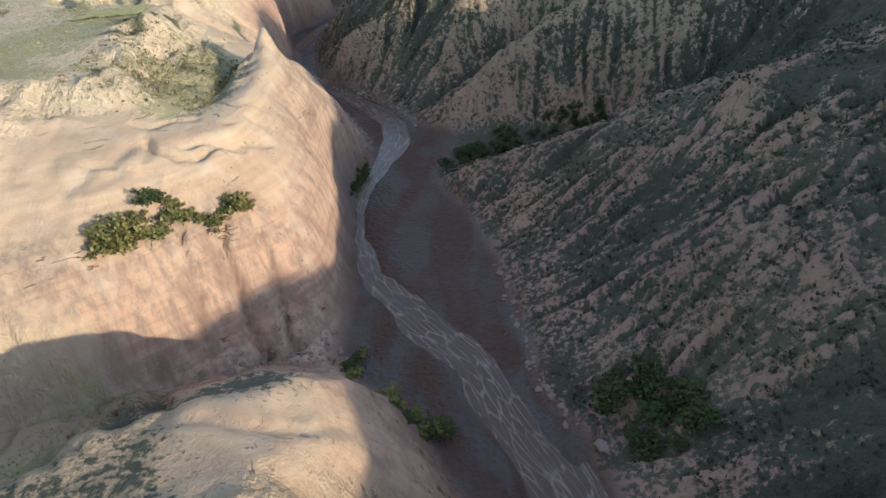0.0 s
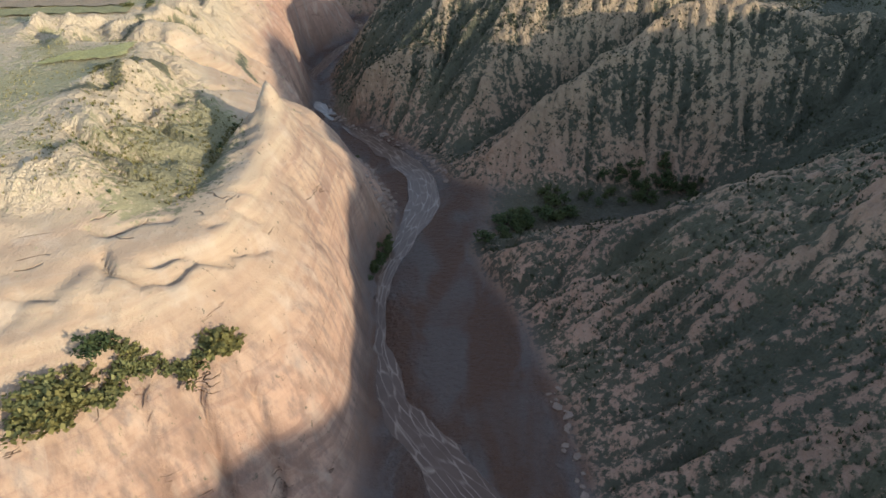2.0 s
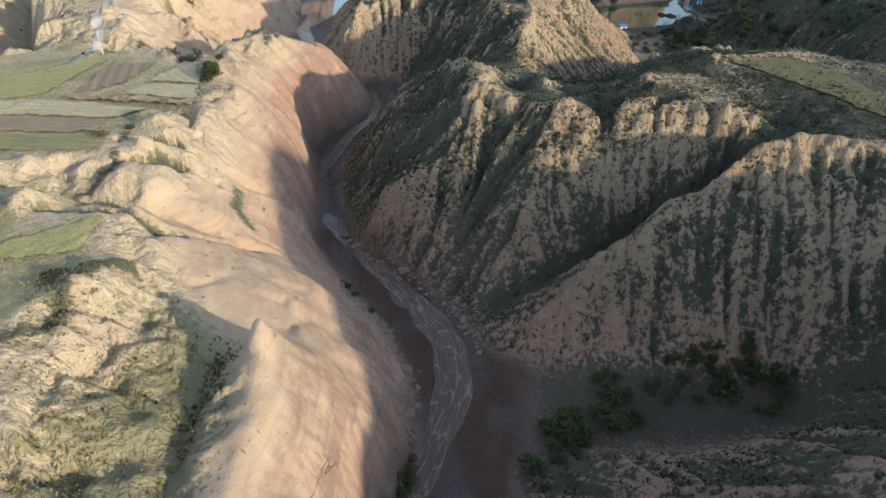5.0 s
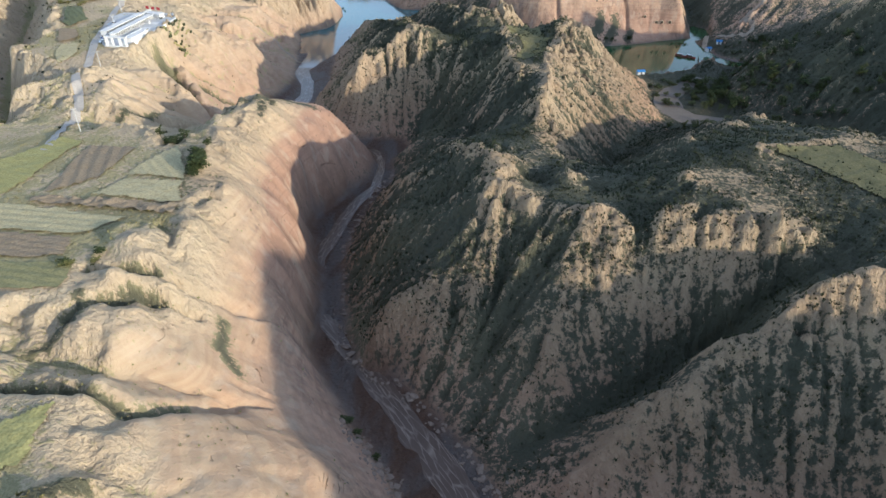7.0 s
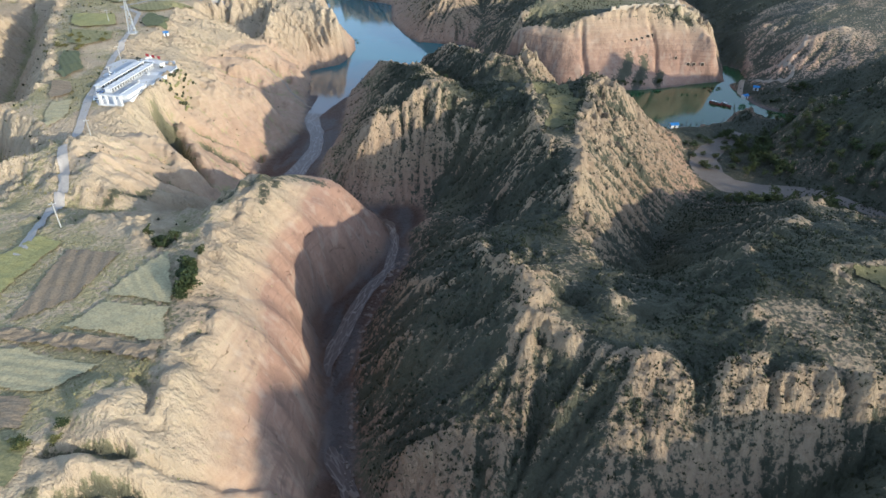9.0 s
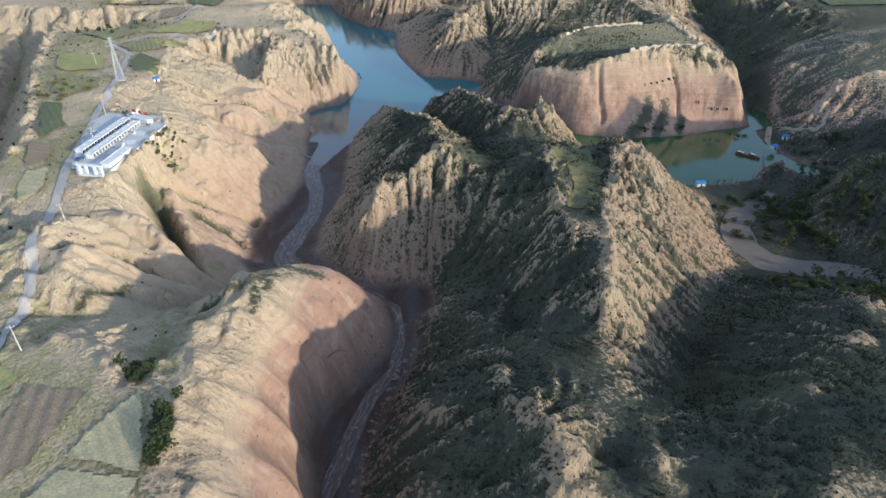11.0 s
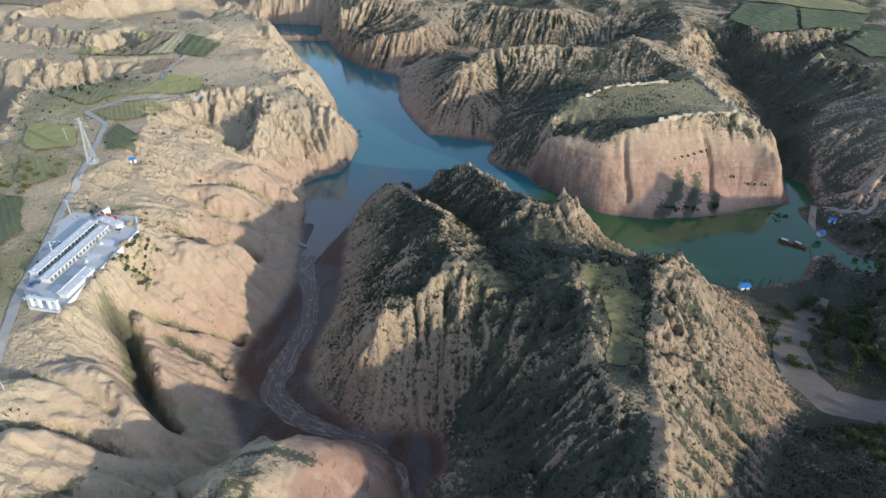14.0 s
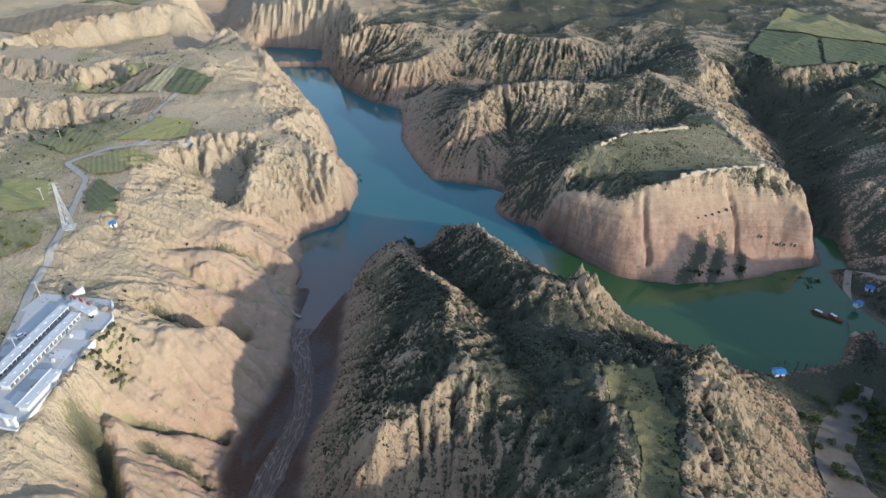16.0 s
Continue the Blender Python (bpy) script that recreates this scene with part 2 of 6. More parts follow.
# left bank: the near knoll, the side gorge
crest([(-85, 10, 36), (-62, 36, 35), (-48, 50, 33.5), (-38, 59, 33), (-29, 61, 33.5), (-23, 66, 30.5), (-17, 75, 22), (-13, 82, 9)], 0.4)
crest([(-90, 35, 27), (-59, 55, 21), (-52, 61, 22.5), (-44, 70, 22.5), (-34, 77, 22), (-26, 78.5, 21.5), (-17, 79, 18.5), (-12, 84, 7)], 0.2)
crest([(-20, -40, 38), (-24, 10, 38), (-27, 40, 37), (-17, 55, 32), (-11, 63, 22), (-3, 70, 5)])
crest([(-24, 102, -1), (-39, 101, 0.5), (-52, 95, 2), (-64, 89, 4), (-78, 79, 6), (-110, 60, 14)])
crest([(-31, 107, 1), (-39, 104.5, 2), (-52, 99, 4), (-62, 91, 9), (-78, 81.5, 11), (-110, 63, 20)])
crest([(-31.5, 112, 2), (-35, 113, 6), (-42, 111, 12), (-47, 108.5, 17.5), (-51, 105.5, 20.5), (-60, 97.5, 20), (-69, 91, 22), (-80, 85, 24), (-110, 66, 30)])
crest([(-30, 119, 8), (-35, 119, 15), (-39, 117.5, 20.5), (-43, 118, 25.5), (-54, 111.5, 28), (-60, 104.5, 29.5), (-67, 101, 31.5), (-80, 94, 32), (-120, 80, 38)])
crest([(-34, 125.5, 21), (-41, 125, 27), (-47, 122, 32), (-57, 120, 38), (-63, 119, 41), (-74, 116, 40), (-120, 105, 46)])
# the bare sandstone wall: its back, its shoulder, its foot
crest([(-79, 140, 46), (-66, 134, 42), (-56, 133, 41), (-51, 129, 40), (-49.5, 145, 42), (-49, 156, 43), (-49.5, 166, 43.5), (-48, 174, 43.5), (-52, 183, 48), (-53, 189, 47.5), (-50, 194, 40), (-47, 200, 31.5), (-43, 206, 28), (-38, 214, 16), (-35, 221, 0)], 0.3)
crest([(-36.5, 126, 25), (-36.5, 133, 27.5), (-36.5, 145, 28), (-37, 155, 26.5), (-37.5, 163, 26), (-38.5, 172, 28), (-38, 180, 26.5), (-36.5, 188, 26), (-35.5, 195, 21), (-37, 206, 19)])
crest([(-43.5, 140, 35), (-43.5, 150, 35.5), (-44.5, 163, 36), (-44, 174, 37), (-43, 184, 34), (-42, 194, 29)])
crest([(-31.5, 123, 17), (-31.5, 131, 18), (-32, 148, 17), (-34, 160, 18), (-36, 172, 18), (-36.5, 183, 18), (-34.5, 192, 17), (-32.5, 199, 12)])
crest([(-58, 149, 41), (-61, 165, 39), (-62, 180, 38), (-63, 193, 37), (-60, 205, 35.5), (-55, 214, 32.5)])
crest([(-79, 151, 49.5), (-76, 160, 44.5), (-75.5, 170, 43), (-77, 193, 41.7), (-79, 205, 42), (-81, 216, 41.5), (-81, 227, 40.3)])
crest([(-39, 228, 2), (-43, 227, 13), (-47, 227, 21), (-51.5, 228, 25.5), (-58, 231.5, 28.5), (-62, 231, 30), (-71, 233, 33), (-81, 228, 40), (-90, 229, 44), (-97, 233, 46)], 0.2)
crest([(-55, 217, 32), (-66, 216, 37), (-79, 207, 42), (-87, 211, 46.5)], 0.3)
crest([(-50, 249, 4), (-58, 244, 14), (-66, 242, 24), (-75, 241, 28), (-88, 238.5, 36), (-108, 238, 41), (-130, 240, 45), (-170, 228, 48)])
crest([(-80, 158, 49), (-83, 165, 50), (-92, 172, 52), (-94, 191, 51), (-89, 205, 48.5), (-93, 218, 49), (-97, 228, 48), (-120, 222, 50)], 0.8)
crest([(-61, 262, 6), (-67, 259, 17), (-72, 255, 22.5), (-77, 249, 28), (-84, 246, 35.5), (-92, 249, 41), (-99, 245, 47), (-108, 246, 49), (-114, 255, 48), (-120, 276, 47.5), (-113, 280, 50), (-104, 287, 48), (-102, 272, 47)], 0.7)
crest([(-69, 279, 3), (-73, 278, 20), (-82, 276, 26.5), (-90, 280, 34.5), (-95, 281, 40.3), (-104, 285, 47.5)])
crest([(-76, 291, 8), (-77.5, 291, 23), (-84, 287, 25.5), (-89, 294, 35.5), (-93.5, 292, 40.3), (-104, 290, 47)])
crest([(-77.5, 305, 8), (-79.5, 305, 25), (-86, 302, 28.8), (-93, 306, 39.5), (-100, 316, 47)])
crest([(-79, 318, 6), (-82, 318, 24), (-87, 319, 30.6), (-93, 319, 39), (-100, 317, 47)])
crest([(-84, 337, 8), (-86.5, 337, 27), (-93, 337, 31), (-101, 337, 37.5), (-110, 336, 44.5)])
crest([(-89.5, 354, 8), (-92, 354, 28), (-100, 354, 34.4), (-106, 351, 38), (-112, 346, 42.5), (-120, 349, 45)])
crest([(-95, 368, 6), (-96.5, 368, 28), (-102, 367, 34), (-109, 362, 38.5), (-119, 362, 45)])
crest([(-94.5, 379, 8), (-97, 379.5, 30), (-104, 376, 34), (-109, 377, 38.5), (-118, 379, 44)])
crest([(-89, 390, 6), (-92, 391, 18), (-94.5, 392, 26), (-99, 388, 35.5), (-108, 391, 41), (-117, 391, 43.5)])
crest([(-83, 403, 6), (-87, 402.5, 20.5), (-95, 404, 29), (-102, 409, 33.5), (-110, 405, 40), (-122, 399, 43.3)])
crest([(-79, 415, 2), (-82, 416, 9), (-89, 418, 22), (-95, 422, 30.5), (-102, 412, 34)])
crest([(-75, 431, 1), (-77, 433, 5.5), (-86, 430, 18), (-95, 425, 30.5), (-100, 426, 32), (-109, 425, 31.5), (-116, 414, 37)])
crest([(-82, 445, 2), (-89, 438, 14), (-97, 431, 28)])
crest([(-100, 451, 1), (-105, 441, 17), (-109, 428, 30)])
crest([(-122, 447, 3), (-123, 432, 22), (-119, 415, 36), (-123, 401, 43)])
crest([(-104, 290, 47), (-107, 307, 46), (-113, 330, 45.5), (-119, 349, 45.5), (-122, 365, 45.5), (-121, 377, 44.5), (-120, 391, 43.5), (-123, 402, 43)], 0.6)
crest([(-136, 440, 3), (-134, 425, 17), (-137, 405, 28), (-143, 384, 33.5), (-138, 371, 34), (-135, 357, 38), (-131, 346, 43)])
# left plateau, fields
flat([(-108, 296), (-114, 322), (-127, 345), (-158, 366), (-172, 352), (-182, 340), (-235, 315), (-300, 250), (-300, 160), (-170, 150), (-138, 170), (-140, 215), (-136, 252), (-117, 256), (-118, 268), (-122, 283), (-108, 290)], terrace)
flat([(-99, 196), (-118, 190), (-132, 205), (-120, 214), (-100, 222)], 49.5)
crest([(-67, 146, 45.5), (-74, 143, 46), (-80, 149, 50), (-100, 140, 51), (-140, 125, 50), (-200, 110, 49)], 0.5)
crest([(-245, 335, 44), (-218, 360, 43), (-195, 375, 41), (-175, 382, 36), (-160, 393, 30), (-149, 408, 20), (-141, 431, 6), (-139, 442, 0)])
# rounded red knolls by the river
crest([(-225, 400, 46), (-203, 415, 47), (-190, 404, 46), (-184, 411, 46), (-181, 388, 44), (-170, 392, 37)], 0.5)
crest([(-184, 411, 46), (-176, 419, 35), (-169, 414, 30.5), (-155, 412, 26.5), (-147, 424, 14), (-141, 436, 1)], 0.4)
crest([(-203, 415, 47), (-194, 428, 40), (-182, 430, 36), (-172, 428, 32), (-161, 434, 31.4), (-152, 438, 15), (-145, 442, 1)], 0.4)
crest([(-202, 457, 40), (-194, 447, 37.4), (-184, 446, 36), (-172, 440, 33.5), (-162, 435, 31.5)], 0.3)
crest([(-155, 444, 4), (-164, 446, 9), (-170, 451, 13), (-176, 460, 16), (-183, 468, 20), (-190, 475, 25)])
crest([(-158, 456, 2), (-163, 458, 10), (-168, 460, 15), (-174, 465, 20), (-181, 472, 24), (-188, 479, 22)], 0.3)
crest([(-205, 477, 41), (-196, 483, 30), (-187, 482, 20), (-172, 477, 12.5), (-160, 474, 4), (-154, 475, 0)])
crest([(-205, 489, 40), (-197, 495, 27), (-186, 497, 19.5), (-172, 498, 10.5), (-160, 500, 2)])
crest([(-204, 512, 37), (-198, 511, 28), (-188, 513, 24.5), (-176, 517, 18), (-163, 522, 9.5), (-155, 524, 0)], 0.3)
crest([(-207, 527, 41), (-196, 528, 37), (-186, 533, 34.5), (-181, 539, 31.5), (-174, 545, 28), (-168, 548, 24), (-165, 551, 13), (-156, 549, 7), (-151, 550, 3), (-148, 552, -1)], 0.3)
crest([(-203, 549, 30), (-194, 552, 19), (-184, 556, 11), (-173, 561, 5), (-158, 563, 1)])
crest([(-197, 556, 20), (-187, 563, 9), (-173, 568, 4), (-155, 574, 1)])
crest([(-210, 566, 30), (-200, 573, 24), (-188, 580, 19), (-176, 584, 12), (-163, 588, 3)], 0.3)
crest([(-244, 586, 39), (-230, 586, 36.5), (-218, 604, 26), (-204, 624, 27.5), (-193, 628, 26), (-181, 628, 20), (-169, 626, 11), (-161, 628, 2)], 0.4)
crest([(-230, 584, 36), (-213, 574, 29), (-205, 590, 24.5), (-187, 602, 20.5), (-177, 613, 8), (-165, 610, 4.5), (-158, 612, 0)], 0.3)
crest([(-214, 591, 21), (-196, 590, 12), (-175, 590, 6), (-158, 596, 2)])
crest([(-240, 640, 40), (-222, 645, 33), (-206, 650, 27), (-190, 650, 18), (-172, 655, 4)])
# the fluted buttress over the lake
crest([(-214, 655, 20), (-210, 672, 21), (-211, 692, 23), (-215, 706, 26), (-227, 716, 36)])
crest([(-263, 688, 41), (-248, 696, 28), (-234, 686, 25), (-220, 668, 21)])
crest([(-198, 662, 31), (-199, 677, 37), (-202, 700, 38.5), (-202, 720, 39), (-190, 731, 38), (-177, 722, 36), (-167, 714, 33), (-158, 705, 29), (-152, 698, 24)], 0.9)
crest([(-203, 662, 32), (-195, 660, 27), (-186, 662, 16), (-174, 663, 3)])
crest([(-160, 686, 16), (-154, 684, 3)])
crest([(-254, 706, 43), (-235, 722, 42), (-218, 724, 41), (-200, 770, 38), (-192, 793, 30), (-184, 800, 8)], 0.8)
crest([(-288, 765, 45), (-262, 790, 42), (-240, 820, 39), (-229, 835, 36), (-210, 855, 10)], 0.8)
crest([(-330, 975, 45), (-309, 946, 43), (-280, 915, 41), (-262, 900, 38), (-245, 905, 10)], 1.0)
crest([(-340, 1045, 12), (-352, 1000, 18), (-359, 962, 22), (-385, 900, 30), (-378, 790, 27), (-414, 742, 26), (-520, 715, 26)])
flat([(-300, 800), (-300, 860), (-345, 900), (-375, 860), (-330, 800)], 45)
crest([(-497, 865, 46), (-440, 850, 46), (-396, 828, 47), (-360, 858, 46)], 1.2)
crest([(-490, 775, 46), (-430, 762, 46), (-397, 750, 46), (-332, 777, 45), (-294, 780, 45)], 1.2)
crest([(-640, 930, 47), (-517, 905, 46), (-485, 986, 47), (-426, 1041, 48), (-400, 1050, 40), (-392, 1066, 6)], 1.2)
crest([(-384, 1074, 2), (-410, 1122, 2), (-417, 1179, 2), (-450, 1275, 2), (-470, 1340, 2)])
crest([(-352, 1112, 34), (-322, 1104, 40), (-285, 1110, 43), (-236, 1098, 42), (-212, 1050, 36), (-226, 1008, 5)], 1.2)
crest([(-295, 1006, 3), (-270, 1010, 3), (-245, 1006, 3)])
crest([(-500, 845, 27), (-440, 831, 27), (-396, 808, 28), (-365, 838, 32)])
crest([(-490, 757, 28), (-430, 744, 27), (-400, 731, 28), (-345, 754, 31)])
crest([(-640, 905, 26), (-515, 882, 26), (-470, 965, 27), (-418, 1020, 25)])
flat([(-500, 872), (-440, 857), (-398, 836), (-378, 862), (-385, 880), (-500, 892)], 46)
flat([(-490, 783), (-430, 770), (-398, 758), (-360, 772), (-380, 800), (-490, 812)], 45.5)
flat([(-640, 945), (-520, 918), (-490, 992), (-430, 1046), (-420, 1110), (-640, 1150)], 46.5)
# platform of the compound, land beside the track
flat([(-204, 466), (-201, 475), (-203, 531), (-262, 545), (-262, 455), (-225, 452)], 43.5)
flat([(-275, 560), (-262, 575), (-250, 600), (-262, 655), (-300, 690), (-345, 690), (-330, 645), (-302, 592), (-287, 560)], 44.5)
flat([(-226, 440), (-240, 452), (-262, 500), (-282, 546), (-275, 550), (-262, 545), (-262, 455)], 44)
crest([(-228, 380, 20), (-247, 415, 15), (-272, 455, 14), (-300, 500, 15), (-330, 550, 15), (-362, 620, 15), (-405, 690, 16), (-440, 752, 18)])
crest([(-226, 432, 42), (-245, 465, 43), (-268, 510, 43), (-290, 545, 43), (-320, 592, 43), (-347, 640, 43), (-380, 715, 42)], 0.9)
crest([(-272, 395, 42), (-308, 445, 43), (-340, 505, 43), (-390, 590, 43), (-445, 680, 43)], 1.0)
crest([(-245, 556, 39), (-232, 560, 36), (-222, 556, 37)])
# right bank: spurs one behind the other
crest([(-5, 190, -2), (7, 184, 6.5), (18, 184, 11), (31, 179, 15.7), (47, 180, 21.5), (61, 179, 28), (77, 178, 34), (91, 178, 38), (111, 172, 47), (150, 165, 56)], 0.5)
crest([(72, 222, 3), (92, 222, 10), (114, 224, 22), (135, 222, 40)])
crest([(84, 234, 11), (101, 238, 20), (116, 236, 30), (130, 240, 42)])
crest([(16, 170, 2), (21, 168, 6.4), (34, 166, 12.6), (43, 162, 20.5), (53, 150, 26.5), (64, 145, 35.5), (71, 152, 43), (91, 158, 46.3), (111, 166, 49)], 0.4)
crest([(18, 130, -1), (31, 131, 4.4), (44, 134, 14.8), (55, 125, 21.6), (63.5, 120, 29), (78, 120, 37.4), (110, 112, 48)], 0.5)
crest([(20, 146, 1), (27, 148, 5), (41, 144, 15), (52, 140, 21)])
crest([(27, 98, -1), (36, 99, 5), (43, 105, 10), (53, 110, 19.6), (63, 117, 28)])
crest([(35, 81, -1), (42, 83, 2.5), (49, 91, 9), (70, 85, 24), (110, 70, 44)], 0.5)
crest([(36, 58, 0), (60, 40, 22), (100, 20, 44)], 0.5)
# two unseen ridges, heights made up so they shade the canyon and its walls
crest([(165, 90, 84), (162, 120, 88), (160, 151, 99), (160, 170, 86), (164, 205, 68), (180, 250, 60), (195, 290, 52)], 1.0)
crest([(140, -62, 64), (152, -40, 70), (160, -6, 69), (162, 10, 60), (163, 30, 53), (163, 50, 58), (163, 66, 80)], 1.0)
crest([(260, 100, 60), (255, 200, 60), (260, 300, 56)], 1.0)
crest([(-12, 241, -2), (3, 243, 9), (15, 251, 18.5), (26, 256, 25), (34, 265, 29.5), (48, 269, 35), (56, 272, 42), (62, 274, 47), (80, 276, 48.5), (93, 275, 45), (104, 266, 44), (125, 262, 44)], 1.0)
crest([(-18, 250, -1), (-3, 260, 0.5), (20, 271, 6), (40, 281, 14), (55, 287, 22), (66, 292, 32), (80, 293, 38)])
crest([(-58, 289, -1), (-52, 290.5, 9), (-47, 295.5, 19), (-39, 298, 21.5), (-31, 304, 25), (-26, 309, 30), (-20, 316, 38), (-14, 324, 45)], 0.6)
crest([(-66, 333, 0), (-57, 337, 16.5), (-51, 338, 22.7), (-38, 334, 30), (-24, 336, 42)], 0.4)
crest([(-57, 312, 6), (-47, 314, 15), (-39, 316, 22), (-30, 320, 32)], 0.4)
crest([(-18, 338, 49.5), (-15, 324, 47), (-7, 317, 42), (0, 314, 42), (8, 311, 44), (13, 310, 47), (20, 311, 42), (25, 311, 41), (33, 308, 48), (42, 307, 43), (51, 303, 49), (59, 303, 45), (66, 301, 43), (80, 298, 38)], 1.2)
crest([(13, 309, 46), (9, 300, 36), (3.5, 292, 29), (-2, 281, 20), (-6, 270.5, 12), (-10, 260, 0)], 0.5)
crest([(-16, 322, 45), (-9, 311, 32.5), (-14, 299, 23), (-17, 290, 17.5), (-22, 276, 6)], 0.5)
crest([(33, 307, 46), (28, 300, 37), (22, 290, 26), (18, 281, 14)], 0.4)
crest([(-18, 338, 49.5), (-28, 350, 43.5), (-32, 352, 38), (-46, 356, 29), (-56, 372, 18), (-66, 392, 1)], 1.0)
crest([(-28, 350, 43), (-26, 364, 38), (-23, 378, 34), (-14, 399, 31.5), (-12, 415, 33), (-3, 436, 43)], 0.8)
crest([(-30, 362, 39), (-33, 390, 27), (-35, 402, 24), (-42, 420, 17), (-52, 430, 8), (-60, 440, 2)], 0.6)
crest([(-22, 405, 16), (-29, 437, 13), (-42, 455, 8), (-55, 462, 3)])
crest([(-8, 335, 38), (0, 336, 37), (8, 334, 45), (17, 331, 38), (41, 324, 49), (51, 345, 45), (51, 360, 45), (62, 372, 40), (80, 390, 38), (99, 423, 30), (110, 450, 12)], 1.0)
crest([(8, 335, 44), (7, 345, 40), (0.5, 372, 36), (1, 388, 36), (3, 400, 46), (6, 422, 41), (9, 446, 45), (8, 468, 47), (15, 490, 44), (19, 508, 49), (28, 519, 45), (36, 537, 38), (38, 550, 24), (40, 570, 4)], 1.0)
crest([(78, 480, 2), (57, 453, 7), (36, 410, 11), (29, 385, 16), (27, 366, 22)])
crest([(51, 345, 45), (38, 353, 40.5), (33, 361, 29)], 0.6)
crest([(36, 537, 38), (44, 531, 34), (54, 524, 23), (64, 518, 12), (75, 512, 2)])
crest([(19, 508, 48), (34, 505, 41), (50, 500, 27), (62, 495, 13), (74, 490, 2)])
crest([(70, 345, 50), (103, 357, 46), (118, 380, 40), (140, 420, 18), (160, 460, 3)], 0.8)
flat([(74, 346), (100, 355), (114, 333), (116, 300), (104, 290), (92, 318)], 46)
# middle hill with its small field
crest([(-104, 471, 0), (-95, 478, 20), (-88, 489, 32.5), (-81, 495, 35), (-76, 499, 36.5), (-70, 500, 37.5), (-66, 508, 43), (-60, 514, 45), (-51, 505, 41), (-44, 499, 37), (-36, 496, 36), (-30, 494, 38), (-19, 492, 41), (-8, 500, 41), (-5, 508, 42)], 1.1)
flat([(-6, 518), (9, 520), (13, 490), (6, 456), (-5, 457), (3, 486)], 42.3)
crest([(-36, 497, 36), (-42, 481, 21), (-52, 470, 6), (-58, 464, 2)])
crest([(2, 402, 44), (7, 433, 44.5), (-3, 438, 43.5), (-8, 452, 44), (-11, 465, 45.5), (-7, 480, 45), (-12, 500, 45.5), (-12, 508, 46), (-22, 520, 42), (-32, 524, 39.5)], 1.2)
crest([(-11, 465, 45), (-19, 461, 34), (-24, 450, 24), (-29, 437, 16)], 0.6)
crest([(-3, 437, 43), (-16, 432, 32), (-29, 429, 20), (-40, 432, 13)], 0.6)
crest([(-12, 490, 44), (-27, 478, 30), (-37, 481, 31), (-36, 496, 36)], 0.6)
crest([(-97, 560, 12), (-92, 530, 25), (-78, 522, 40.5)])
crest([(-121, 515, 0), (-115, 519, 6), (-106, 525, 14), (-97, 512, 22), (-88, 500, 31)], 0.6)
crest([(-120, 545, 0), (-108, 540, 11.5), (-98, 552, 16), (-97, 578, 21), (-85, 592, 27)], 0.6)
crest([(-114, 662, 2), (-109, 628, 18), (-96, 610, 25), (-85, 592, 28), (-71, 574, 32), (-70, 551, 39), (-69, 530, 39.5), (-60, 516, 44)], 1.1)
crest([(-93, 650, 1), (-76, 600, 14), (-52, 572, 22), (-47, 548, 27), (-42, 520, 36)])
crest([(-85, 680, 2), (-80, 660, 14), (-66, 646, 25), (-58, 628, 32), (-45, 600, 35), (-39, 578, 36), (-30, 574, 41), (-16, 571, 40), (-10, 581, 42), (-4, 577, 38), (4, 578, 27), (14, 579, 17), (24, 582, 12), (32, 585, 2)], 1.1)
crest([(-30, 570, 38), (-28, 545, 30), (-16, 538, 31), (-8, 524, 40)], 0.8)
crest([(10, 560, 14), (14, 545, 22), (16, 530, 34)])
# the mesa
crest([(-34, 695, 8), (-30, 690, 27), (-12, 674, 30), (19, 661, 31.5), (50, 665, 32), (85, 679, 33), (117, 680, 32), (127, 667, 29)], 0.1)
crest([(-30, 683, 3), (-11, 669, 4), (18, 644, 4), (40, 641, 5), (60, 647, 6), (84, 660, 5), (110, 662, 4), (129, 662, 2)], 0.3)
crest([(-28, 687, 23), (-11, 672, 25), (19, 656, 26), (50, 661, 27), (85, 674, 28), (118, 676, 27)])
crest([(50, 637, -1), (58, 643, 5), (64, 651, 10), (66, 657, 13)], 0.3)
crest([(68, 640, -1), (73, 647, 5), (76, 655, 10), (78, 663, 13)], 0.3)
crest([(84, 645, -1), (88, 652, 5), (90, 660, 8)], 0.3)
crest([(30, 668, 40), (54, 676, 43), (78, 684, 43.5), (102, 692, 43), (118, 698, 38), (130, 690, 30)], 0.3)
crest([(30, 664, 35), (53, 671, 36), (78, 680, 37), (101, 689, 37), (120, 690, 33)])
crest([(-11, 694, 38), (11, 720, 42), (31, 738, 45), (65, 748, 44), (96, 766, 42), (100, 790, 40), (98, 806, 39)], 0.6)
crest([(118, 698, 38), (105, 722, 40), (97, 765, 42)], 0.5)
crest([(-34, 715, 14), (-22, 735, 22), (10, 755, 28), (50, 775, 26), (80, 800, 30)])
crest([(133, 664, 2), (142, 690, 2), (150, 730, 3), (152, 770, 4), (163, 796, 8), (158, 843, 9), (145, 874, 18)])
crest([(170, 660, 4), (161, 690, 6), (161, 721, 10)])
crest([(158, 680, 4), (166, 707, 18), (174, 713, 25), (188, 720, 30), (225, 730, 38), (280, 740, 44)], 0.8)
# from x 198 on: unseen hill, added to shade the mesa's lower face
crest([(123, 509, 4), (134, 531, 14), (150, 552, 22), (158, 558, 26), (172, 550, 24), (198, 552, 46), (215, 558, 66), (238, 540, 60), (265, 515, 50)], 1.0)
crest([(178, 600, 6), (205, 600, 12), (250, 590, 30)])
